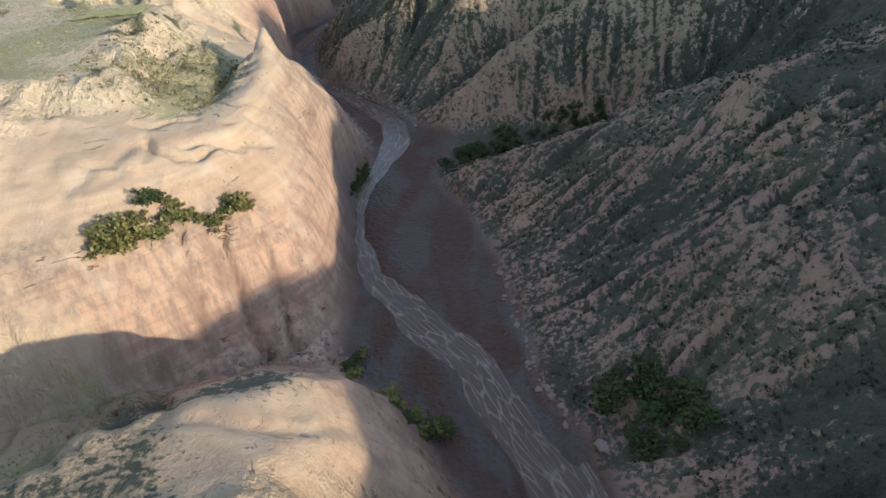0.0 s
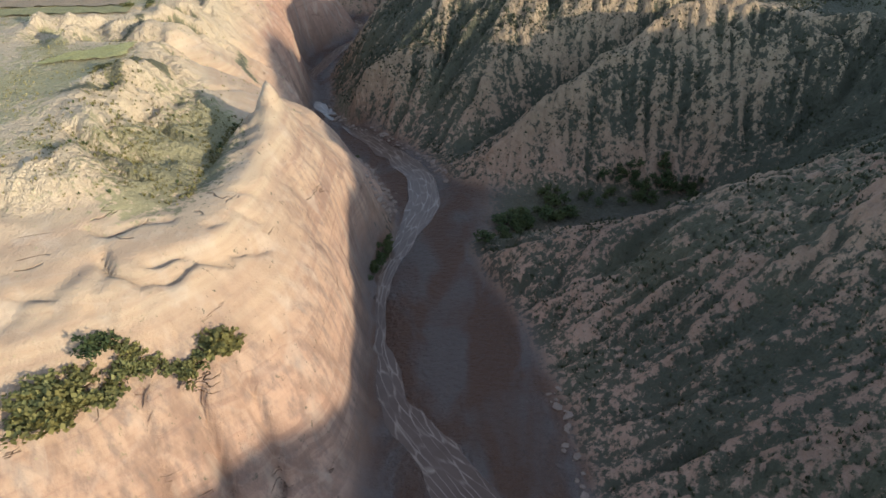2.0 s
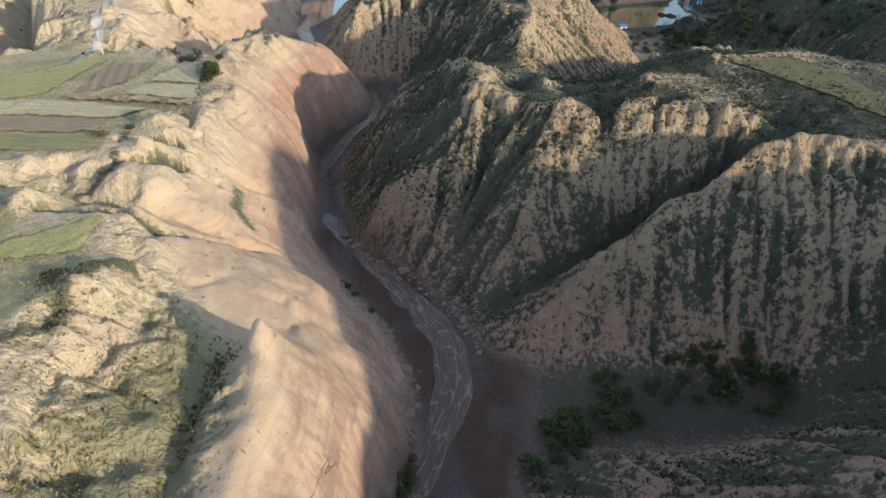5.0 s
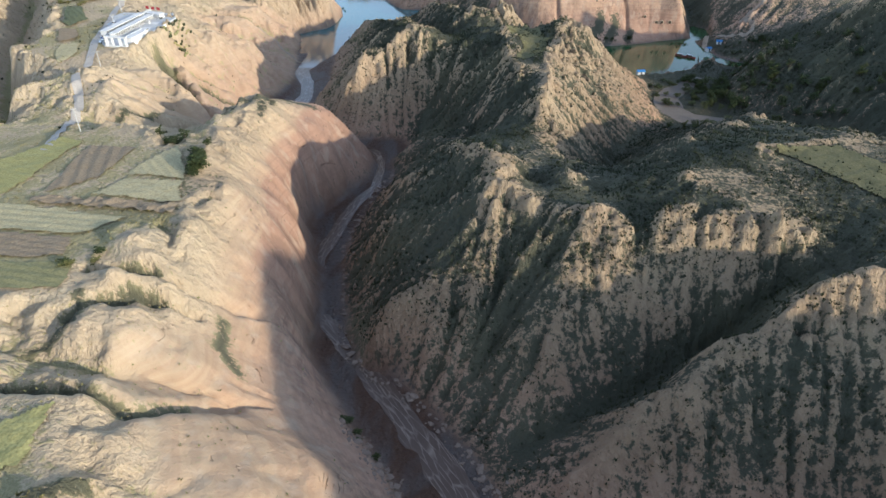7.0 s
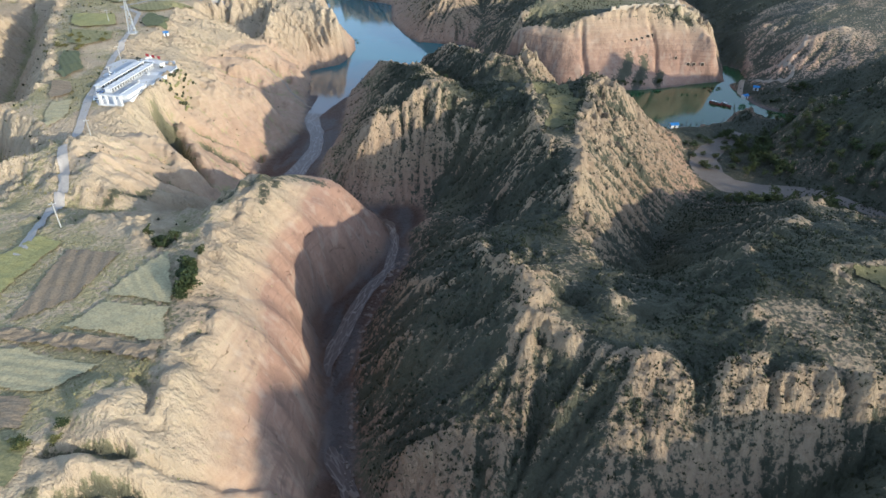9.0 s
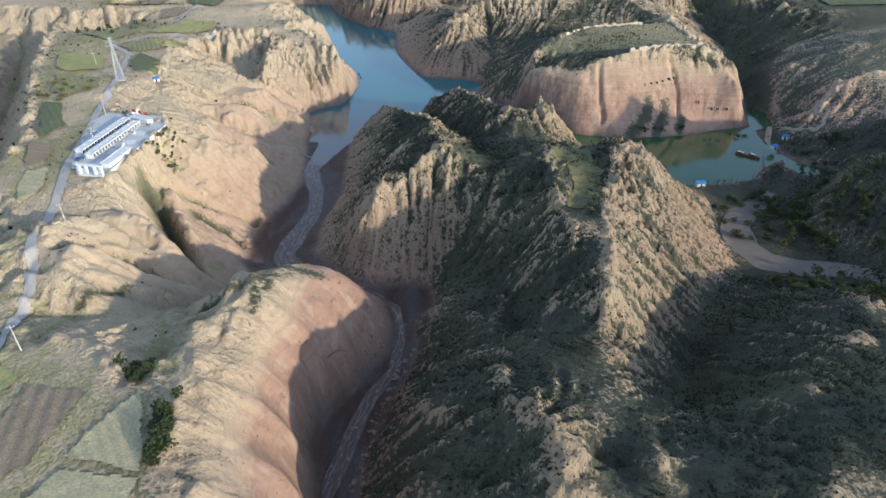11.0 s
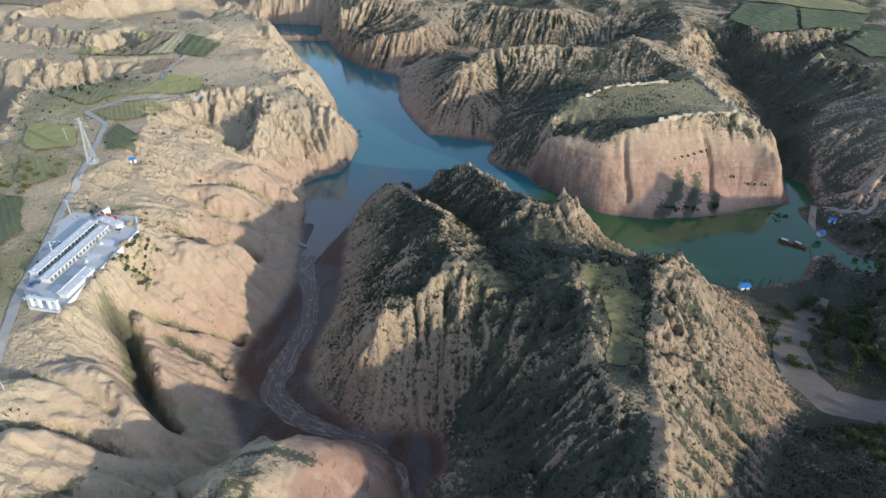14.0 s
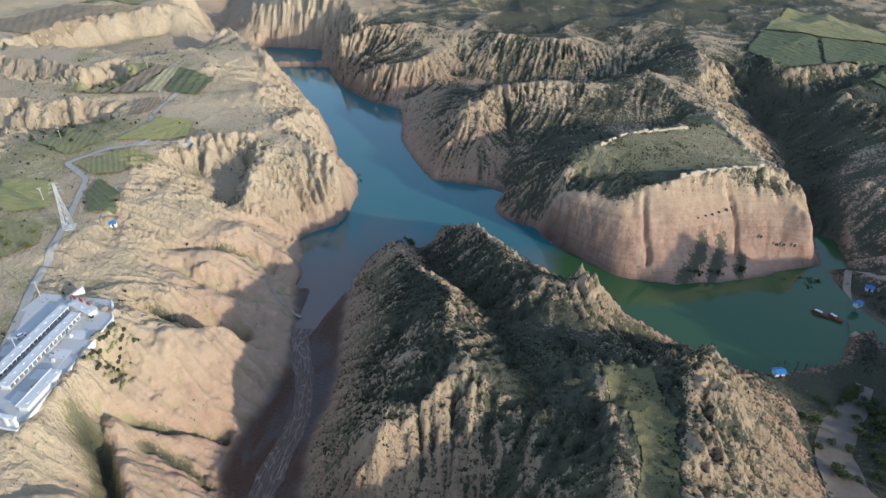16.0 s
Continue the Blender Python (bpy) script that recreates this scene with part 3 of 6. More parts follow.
crest([(144, 651, 3), (156, 641, 5), (167, 636, 7), (174, 639, 10), (172, 647, 13), (166, 651, 15), (176, 655, 19), (184, 661, 24), (190, 670, 28), (215, 675, 36)])
# ridges past the lake
crest([(-98, 752, -1), (-88, 785, 20), (-80, 806, 30), (-71, 813, 35), (-62, 830, 41), (-47, 838, 43), (-20, 843, 43), (-2, 848, 43), (24, 846, 41), (50, 860, 43), (67, 864, 45.5), (79, 840, 43), (90, 815, 38), (98, 806, 39)], 1.3)
crest([(-77, 763, 10), (-66, 777, 19), (-60, 805, 29)], 0.6)
crest([(-52, 745, 0), (-42, 772, 9), (-46, 800, 18), (-46, 820, 25)])
crest([(-46, 742, -1), (-41, 756, 7), (-21, 778, 17), (-3, 790, 23), (-2, 833, 35.5)], 1.0)
crest([(-208, 945, 0), (-185, 932, 18), (-152, 928, 28), (-132, 931, 30), (-114, 962, 34), (-95, 955, 26), (-84, 941, 22), (-70, 900, 14), (-60, 870, 22)], 1.2)
crest([(-110, 860, 12), (-125, 900, 8), (-140, 905, 3)])
crest([(-217, 985, 30), (-190, 1000, 40), (-135, 1014, 42), (-90, 995, 38), (-48, 977, 42), (5, 961, 43), (40, 985, 40), (64, 1007, 45), (115, 990, 45)], 1.5)
crest([(115, 990, 45), (118, 930, 46), (113, 890, 51), (106, 850, 40), (106, 831, 34)], 0.8)
crest([(-100, 930, 18), (-40, 915, 16), (20, 905, 18), (60, 920, 24), (90, 940, 32)])
flat([(168, 945), (183, 885), (260, 915), (330, 960), (330, 1150), (190, 1120), (160, 1010)], 44)
flat([(200, 822), (225, 800), (330, 830), (330, 890), (280, 910)], 44)
crest([(150, 900, 22), (175, 860, 20), (210, 870, 26), (260, 895, 34)])


def inside(outline, x, y):
    """Which of the places x, y lie within an outline."""
    result = np.zeros(np.shape(x), bool)
    for (ax, ay), (bx, by) in zip(outline, np.roll(outline, -1, 0)):
        if ay != by:
            result ^= ((ay > y) != (by > y)) & (x < (bx - ax) * (y - ay) / (by - ay) + ax)
    return result


TABLES = {}


def fuzz(x, y, size, seed):
    """Smooth random relief, 0 to 1, with lumps of that size."""
    table = TABLES[seed] if seed in TABLES else TABLES.setdefault(seed, np.random.RandomState(seed).rand(256, 256))
    u, v = x / size + 1000.3, y / size + 1000.7
    i, j = np.floor(u).astype(int), np.floor(v).astype(int)
    f, g = u - i, v - j
    f, g = f * f * (3 - 2 * f), g * g * (3 - 2 * g)
    i, j, k, l = i % 256, j % 256, (i + 1) % 256, (j + 1) % 256
    return (table[i, j] * (1 - f) + table[k, j] * f) * (1 - g) + (table[i, l] * (1 - f) + table[k, l] * f) * g


def layers_of_fuzz(x, y, size, seed, count=4, keep=0.5):
    return sum(keep**n * fuzz(x, y, size * 0.5**n, seed + n) for n in range(count)) / sum(keep**n for n in range(count))


def relief(step):
    """The constraints of the relief on a grid of that step: heights and where they hold."""
    shape = ((X1 - X0) // step + 1, (Y1 - Y0) // step + 1)
    total, count, held = np.zeros(shape), np.zeros(shape), np.zeros(shape)
    gx, gy = np.meshgrid(X0 + step * np.arange(shape[0]), Y0 + step * np.arange(shape[1]), indexing="ij")
    rough = np.random.RandomState(7)
    for line, jag in crests:
        for n, (a, b) in enumerate(zip(line[:-1], line[1:])):
            s = np.linspace(0, 1, max(2, int(np.linalg.norm(b[:2] - a[:2]) / (0.5 * STEP))))[:, None]
            p = a + (b - a) * s
            p[:, 2] += jag * np.where(p[:, 0] < -60, 3.4, 4.2) * (layers_of_fuzz(p[:, 0], p[:, 1], 11.0, 11, 3, 0.6) - 0.5) * np.minimum(1, np.maximum(0, p[:, 2] - 3) / 8)
            i, j = np.rint((p[:, 0] - X0) / step).astype(int), np.rint((p[:, 1] - Y0) / step).astype(int)
            ok = (i >= 0) & (j >= 0) & (i < shape[0]) & (j < shape[1])
            np.add.at(total, (i[ok], j[ok]), p[ok, 2])
            np.add.at(count, (i[ok], j[ok]), 1)
    height = total / np.maximum(count, 1)
    fixed = count > 0
    for outline, z in flats:
        within = inside(outline, gx, gy)
        height[within] = z(gy[within]) if callable(z) else z
        fixed |= within
    edge = np.ones(shape, bool)
    edge[1:-1, 1:-1] = False
    height[edge & ~fixed], fixed[edge] = 43.0, True
    return height, fixed


def bigger(a, shape):
    """A grid of twice the fineness."""
    out = np.zeros((2 * a.shape[0] - 1, 2 * a.shape[1] - 1))
    out[::2, ::2] = a
    out[1::2, ::2] = (a[1:] + a[:-1]) / 2
    out[:, 1::2] = (out[:, 2::2] + out[:, :-1:2]) / 2
    full = np.zeros(shape)
    n, m = min(shape[0], out.shape[0]), min(shape[1], out.shape[1])
    full[:n, :m] = out[:n, :m]
    full[n:], full[:, m:] = full[n - 1 : n], full[:, m - 1 : m]
    return full


def spread(a):
    """Each cell becomes the mean of its neighbours."""
    out = a.copy()
    out[1:-1, 1:-1] = (a[2:, 1:-1] + a[:-2, 1:-1] + a[1:-1, 2:] + a[1:-1, :-2]) / 4
    return out


def blurred(a, times):
    for _ in range(times):
        a = 0.5 * a + 0.5 * spread(a)
    return a


def solve_relief():
    height = None
    for step, rounds in ((32, 300), (16, 250), (8, 200), (4, 160), (2, 120)):
        goal, fixed = relief(step)
        height = np.where(fixed, goal, 40.0) if height is None else np.where(fixed, goal, bigger(height, goal.shape))
        for _ in range(rounds):
            height = np.where(fixed, goal, spread(height))
    return height


DEM = solve_relief()
SMOOTH, SOFT = blurred(DEM, 2), blurred(DEM, 5)


def sample(grid, x, y, step=STEP):
    """A grid's value at places of the plan."""
    u = np.clip((x - X0) / step, 0, grid.shape[0] - 1.001)
    v = np.clip((y - Y0) / step, 0, grid.shape[1] - 1.001)
    i, j = u.astype(int), v.astype(int)
    f, g = u - i, v - j
    return (grid[i, j] * (1 - f) + grid[i + 1, j] * f) * (1 - g) + (grid[i, j + 1] * (1 - f) + grid[i + 1, j + 1] * f) * g


# rills: random grain drawn out along the fall of the slope
fall = np.stack(np.gradient(blurred(DEM, 6), STEP))
STEEP = np.hypot(*fall)
fall = fall / np.maximum(STEEP, 1e-4)
LX, LY = np.meshgrid(np.arange(X0, X1), np.arange(Y0, Y1), indexing="ij")


def rills(size, reach, seed):
    grain = fuzz(LX, LY, size, seed).astype(np.float32)
    total, weight = grain.copy(), 1.0
    for way in (-1, 1):
        px, py = LX.astype(np.float32), LY.astype(np.float32)
        for n in range(reach):
            i = np.clip(((px - X0) / STEP).astype(np.int32), 0, DEM.shape[0] - 1)
            j = np.clip(((py - Y0) / STEP).astype(np.int32), 0, DEM.shape[1] - 1)
            px, py = px + way * 1.5 * fall[0][i, j].astype(np.float32), py + way * 1.5 * fall[1][i, j].astype(np.float32)
            k = np.clip((px - X0).astype(np.int32), 0, LX.shape[0] - 1)
            l = np.clip((py - Y0).astype(np.int32), 0, LX.shape[1] - 1)
            total += grain[k, l]
            if way < 0 and n == 0:
                weight = 2 * reach + 1
    total = total / weight
    low, high = np.percentile(total, (4, 96))
    return np.clip((total - low) / (high - low), 0, 1)


GULLY, RILL_BROAD, RILL_FINE = rills(9.0, 16, 20), rills(2.5, 8, 21), rills(1.2, 5, 22)
GULLY = 1 - np.abs(2 * GULLY - 1)
RILL_BROAD = 0.35 * RILL_BROAD + 0.65 * (1 - np.abs(2 * RILL_BROAD - 1))      # sharp ribs

ROCK = np.array([(-2, 62), (-18, 96), (-25, 140), (-31, 200), (-32, 228), (-56, 268), (-74, 294), (-76, 320), (-86, 352), (-92, 370), (-80, 405), (-70, 430), (-93, 460), (-108, 452), (-106, 400), (-105, 385), (-104, 335), (-95, 296), (-87, 264), (-98, 248), (-98, 236), (-74, 206), (-60, 185), (-54, 178), (-56, 150), (-74, 140), (-90, 128), (-95, 85), (-62, 90), (-50, 80), (-40, 66), (-30, 40)], float)
VALLEY = np.array([(72, 460), (110, 452), (175, 440), (185, 500), (175, 610), (140, 600), (118, 570), (90, 552), (78, 540)], float)
SIDE = np.array([(2, 203), (68, 212), (80, 222), (68, 230), (0, 234)], float)
HOLLOW = np.array([(-57, 142), (-62, 165), (-60, 188), (-72, 202), (-90, 196), (-82, 176), (-84, 150), (-68, 136)], float)
KNOLLS = np.array([(-140, 440), (-152, 470), (-156, 500), (-147, 552), (-160, 620), (-172, 656), (-196, 655), (-215, 625), (-225, 590), (-195, 560), (-200, 500), (-190, 470), (-195, 405), (-170, 400)], float)
RED_HILL = np.array([(146, 640), (168, 625), (300, 640), (320, 770), (190, 770), (163, 735), (156, 700)], float)
MESA = np.array([(-38, 690), (-12, 662), (20, 632), (50, 628), (136, 655), (134, 680), (84, 683), (19, 665), (-30, 697)], float)


gx, gy = np.meshgrid(X0 + STEP * np.arange(DEM.shape[0]), Y0 + STEP * np.arange(DEM.shape[1]), indexing="ij")
ROCK_GRID = blurred(np.maximum(inside(ROCK, gx, gy) | inside(MESA, gx, gy) | inside(RED_HILL, gx, gy), 0.6 * inside(KNOLLS, gx, gy)), 8)
SLICK_GRID = blurred(np.maximum(np.maximum(inside(ROCK, gx, gy), inside(MESA, gx, gy)), np.maximum(0.4 * inside(KNOLLS, gx, gy), 0.2 * inside(RED_HILL, gx, gy))), 8)
ROCK_GRID = np.maximum(ROCK_GRID, np.clip((15 - DEM) / 12, 0, 1) * np.clip(STEEP * 2, 0, 1) * 0.4)
KNOLL_GRID = blurred(inside(KNOLLS, gx, gy).astype(float), 12)
MUD_GRID = blurred((DEM < bed(gy) + 0.2).astype(float), 2)


def soft(outline, times):
    return blurred(inside(outline, gx, gy).astype(float), times)


GORGE_GRID = soft(np.array([(-24, 90), (-28, 121), (-44, 119), (-60, 105), (-110, 80), (-110, 50), (-60, 82), (-40, 92)], float), 3)
GORGE_WIDE = soft(np.array([(-24, 88), (-30, 124), (-46, 122), (-62, 106), (-112, 84), (-112, 46), (-60, 80), (-40, 90)], float), 6)
SIDE_GRID, VALLEY_GRID, HOLLOW_GRID = soft(SIDE, 14), soft(VALLEY, 14), soft(HOLLOW, 10)


def masks(x, y):
    """Where bare rock and river mud lie on the plan, 0 to 1."""
    return sample(ROCK_GRID, x, y), sample(MUD_GRID, x, y)


def height_at(x, y):
    """The ground's height with rills, ledges and lumps."""
    x, y = np.asarray(x, float), np.asarray(y, float)
    slick = np.clip(0.7 * sample(SLICK_GRID, x, y), 0, 1) * (1 - 0.85 * sample(GORGE_GRID, x, y))
    base = (1 - slick) * (0.5 * sample(DEM, x, y) + 0.5 * sample(SMOOTH, x, y)) + slick * sample(SOFT, x, y)
    steep = np.clip((sample(STEEP, x, y) - 0.12) / 0.5, 0, 1)
    base += np.clip(6.0 - 1.5 * np.hypot(x + 53.5, 0.8 * (y - 188)) - 1.2 * (fuzz(x, y, 2, 67) - 0.5), 0, 6)      # the pinnacle
    out = np.maximum(np.maximum(X0 + 12 - x, x - X1 + 12), np.maximum(Y0 + 12 - y, y - Y1 + 12))
    out = np.clip(out / 200, 0, 1)
    rock, mud = sample(SLICK_GRID, x, y), sample(MUD_GRID, x, y)
    amount = steep * (0.35 + 1.3 * layers_of_fuzz(x, y, 15, 68, 3)) * (1 - 0.95 * rock) * (1 - mud) * (1 - 0.65 * np.clip((x + 130) / 10, 0, 1) * np.clip((-78 - x) / 10, 0, 1) * (y > 200) * (y < 430)) * (1 + 0.6 * np.clip((-150 - x) / 20, 0, 1) * np.clip((y - 640) / 20, 0, 1))
    z = base + amount * (3.4 * (sample(GULLY, x, y, 1) - 0.6) * np.clip((base - 3) / 12, 0, 1) + 2.8 * (sample(RILL_BROAD, x, y, 1) - 0.5) + (2.4 + 1.2 * np.clip((y - 280) / 60, 0, 1) + 1.4 * np.clip((y - 450) / 60, 0, 1)) * (sample(RILL_FINE, x, y, 1) - 0.5))
    z += (1 - mud) * (0.25 + 0.75 * steep) * (1.0 - 0.6 * rock) * 1.6 * (layers_of_fuzz(x, y, 14, 31) - 0.5)
    lump = np.abs(layers_of_fuzz(x, y, 11, 35, 3) - 0.5) * 2
    z += (1 - mud) * (1 - rock) * np.clip((x + 55) / -15, 0, 1) * np.clip((z - 34) / 8, 0, 1) * (0.15 + np.clip(steep * 3, 0, 1)) * 4.4 * (0.35 - lump)
    z += (1 - mud) * steep * (0.8 - 0.4 * rock) * (layers_of_fuzz(x, y, 3.0, 41, 3) - 0.5)
    east = np.clip((x + 75 + 0.0 * y) / 12, 0, 1) + np.clip((y - 460) / 30, 0, 1) * np.clip((x + 130) / 10, 0, 1) + np.clip((y - 690) / 20, 0, 1)
    crag = 1 - np.abs(2 * layers_of_fuzz(x, y, 6, 36, 3) - 1) * 1.6
    z += (1 - mud) * (1 - rock) * np.clip(east, 0, 1) * np.clip((z - 10) / 26, 0, 1.3) ** 1.5 * (0.1 + 0.9 * steep) * (2.6 + 1.2 * np.clip((y - 440) / 30, 0, 1)) * (crag - 0.55)
    z += np.clip((mud - 0.6) * 3, 0, 1) * np.clip(z - bed(y) + 2.3, 0, 1) * 0.6 * (layers_of_fuzz(1.6 * x, 0.6 * y, 9, 38, 4, 0.5) - 0.5)
    ledge = z / 4.3 + 1.6 * layers_of_fuzz(x, y, 34, 51, 3)
    wide = np.clip(2.6 * layers_of_fuzz(x, y, 22, 52, 3) - 1.25, 0, 1)
    z += rock * steep * (0.05 + 0.45 * wide) * (np.sin(2 * np.pi * ledge) + 0.5 * np.sin(4.6 * np.pi * ledge + 3 * fuzz(x, y, 14, 53)))
    z += rock * steep * 1.7 * (layers_of_fuzz(x, y, 16, 57, 4, 0.6) - 0.5) - rock * 0.8 * np.clip(0.07 - np.abs(layers_of_fuzz(x, y, 20, 58, 3) - 0.5), 0, 1) * 14
    z -= rock * steep * 3.0 * np.clip(0.16 - np.abs(layers_of_fuzz(x + 0.4 * y, 3 * z, 9, 55, 3) - 0.5), 0, 1)
    rim = np.clip((x + 62) / -10, 0, 1) * np.clip((-x - 62) / 10, 0, 1) * np.clip((150 + x) / 20, 0, 1) * np.clip((y - 205) / 15, 0, 1) * np.clip((420 - y) / 20, 0, 1) * np.clip((z - 39) / 4, 0, 1) * (1 - rock) * np.clip(steep * 2.5, 0, 1)
    z += rim * 4.0 * (3.4 * np.abs(layers_of_fuzz(x, y, 13, 66, 3) - 0.5) - 0.3)
    knoll = sample(KNOLL_GRID, x, y) * np.clip(steep * 2, 0, 1)
    z += knoll * (12.0 * (np.abs(layers_of_fuzz(x, y, 27, 72, 3) - 0.5) - 0.11) + 4.5 * (np.abs(layers_of_fuzz(x, y, 9, 76, 3) - 0.5) - 0.11))
    far = np.clip((y - 900) / 200, 0, 1) * np.clip((z - 4) / 20, 0, 1)
    z += far * 14 * (0.5 - np.abs(layers_of_fuzz(x, y, 90, 61) - 0.5) * 3)
    return z + out * 60 * (layers_of_fuzz(x, y, 500, 71) - 0.45)


def groove(x, y, points, width, depth):
    """A crack or gully worn into the ground along a line."""
    points = np.array(points, float)
    reach = max(9, 3 * width)
    near = (x > points[:, 0].min() - reach) & (x < points[:, 0].max() + reach) & (y > points[:, 1].min() - reach) & (y < points[:, 1].max() + reach)
    out = np.zeros(np.shape(x))
    px, py = x[near] + 1.6 * (fuzz(x[near], y[near], 4, 101) - 0.5), y[near] + 1.6 * (fuzz(x[near], y[near], 4, 102) - 0.5)
    best = np.full(px.shape, 1e9)
    for (ax, ay), (bx, by) in zip(points[:-1], points[1:]):
        s = np.clip(((px - ax) * (bx - ax) + (py - ay) * (by - ay)) / ((bx - ax) ** 2 + (by - ay) ** 2), 0, 1)
        best = np.minimum(best, (px - ax - s * (bx - ax)) ** 2 + (py - ay - s * (by - ay)) ** 2)
    out[near] = depth * np.exp(-best / width**2)
    return out


def channel(x, y, path, depth, dry=False):
    """A river's bed along (x, y, width)."""
    best = np.full(np.shape(x), 9.0)
    for (ax, ay, aw), (bx, by, bw) in zip(path[:-1], path[1:]):
        near = (x > min(ax, bx) - 25) & (x < max(ax, bx) + 25) & (y > min(ay, by) - 25) & (y < max(ay, by) + 25)
        px, py = x[near], y[near]
        s = np.clip(((px - ax) * (bx - ax) + (py - ay) * (by - ay)) / ((bx - ax) ** 2 + (by - ay) ** 2), 0, 1)
        wide = 0.5 * (aw + s * (bw - aw))
        best[near] = np.minimum(best[near], ((px - ax - s * (bx - ax)) ** 2 + (py - ay - s * (by - ay)) ** 2) / wide**2)
    return (depth + 1.1 * np.clip((y - 560) / 50, 0, 1)) * np.exp(-best) * (dry | (sample(MUD_GRID, x, y) > 0.05))


def lines(stops):
    """Grid lines: (from, to, first step, last step) pieces put together."""
    out = [stops[0][0]]
    for a, b, s, t in stops:
        while out[-1] < b - 1e-6:
            w = (out[-1] - a) / (b - a)
            out.append(min(b, out[-1] + s * (t / s) ** w))
    return np.array(out)


def grid_sheet(name, xs, ys, zs, material):
    n, m = len(xs), len(ys)
    gx, gy = np.meshgrid(xs, ys, indexing="ij")
    mesh = bpy.data.meshes.new(name)
    mesh.vertices.add(n * m)
    mesh.vertices.foreach_set("co", np.stack([gx, gy, zs], -1).astype(np.float32).ravel())
    index = np.arange(n * m).reshape(n, m)
    quads = np.stack([index[:-1, :-1], index[1:, :-1], index[1:, 1:], index[:-1, 1:]], -1).reshape(-1, 4)
    mesh.loops.add(quads.size)
    mesh.loops.foreach_set("vertex_index", quads.astype(np.int32).ravel())
    mesh.polygons.add(len(quads))
    mesh.polygons.foreach_set("loop_start", np.arange(0, quads.size, 4, dtype=np.int32))
    mesh.polygons.foreach_set("use_smooth", np.ones(len(quads), bool))
    mesh.update(calc_edges=True)
    mesh.materials.append(material)
    return new(name, mesh)


def layer(mesh, name, values):
    mesh.attributes.new(name, "FLOAT", "POINT").data.foreach_set("value", np.asarray(values, np.float32).ravel())


xs = lines([(-4600, -640, 160, 10), (-640, -260, 10, 1.3), (-260, -200, 1.3, 0.9), (-200, 100, 0.9, 0.9), (100, 520, 0.9, 12), (520, 4600, 9, 160)])
ys = lines([(-4000, -60, 200, 8), (-60, 40, 8, 0.9), (40, 560, 0.9, 0.9), (560, 800, 0.9, 1.7), (800, 1340, 1.7, 8), (1340, 5000, 8, 200)])
RIVER_PATH = [(26, 40, 12), (20, 71, 11), (14, 80, 9), (9, 92, 8), (5, 104, 9), (-4, 114, 8.5), (-13, 125, 8), (-21, 137, 6.5), (-28, 156, 4.5), (-29.5, 180, 4.5), (-26, 201, 6), (-20, 224, 9), (-23, 242, 8), (-34, 259, 7), (-48, 278, 6.5), (-65, 300, 6), (-76, 312, 6), (-82, 328, 6), (-84, 348, 6.5), (-81, 366, 5), (-77, 390, 4.5), (-70, 407, 4.5), (-71, 428, 4.5), (-76, 443, 5), (-90, 455, 5.4), (-120, 464, 6.8), (-136, 478, 9.5), (-134, 500, 8.1), (-131, 522, 6.8), (-136, 547, 6.8), (-147, 572, 10), (-142, 614, 16.2), (-140, 640, 21.6)]
STREAM_PATH = [(116, 560, 7), (106, 546, 10), (95, 534, 13), (87, 520, 14), (85, 502, 14), (92, 489, 15), (108, 484, 14), (124, 485, 12), (137, 481, 10), (148, 470, 9), (164, 455, 9)]
GX, GY = np.meshgrid(xs, ys, indexing="ij")
GZ = height_at(GX, GY)
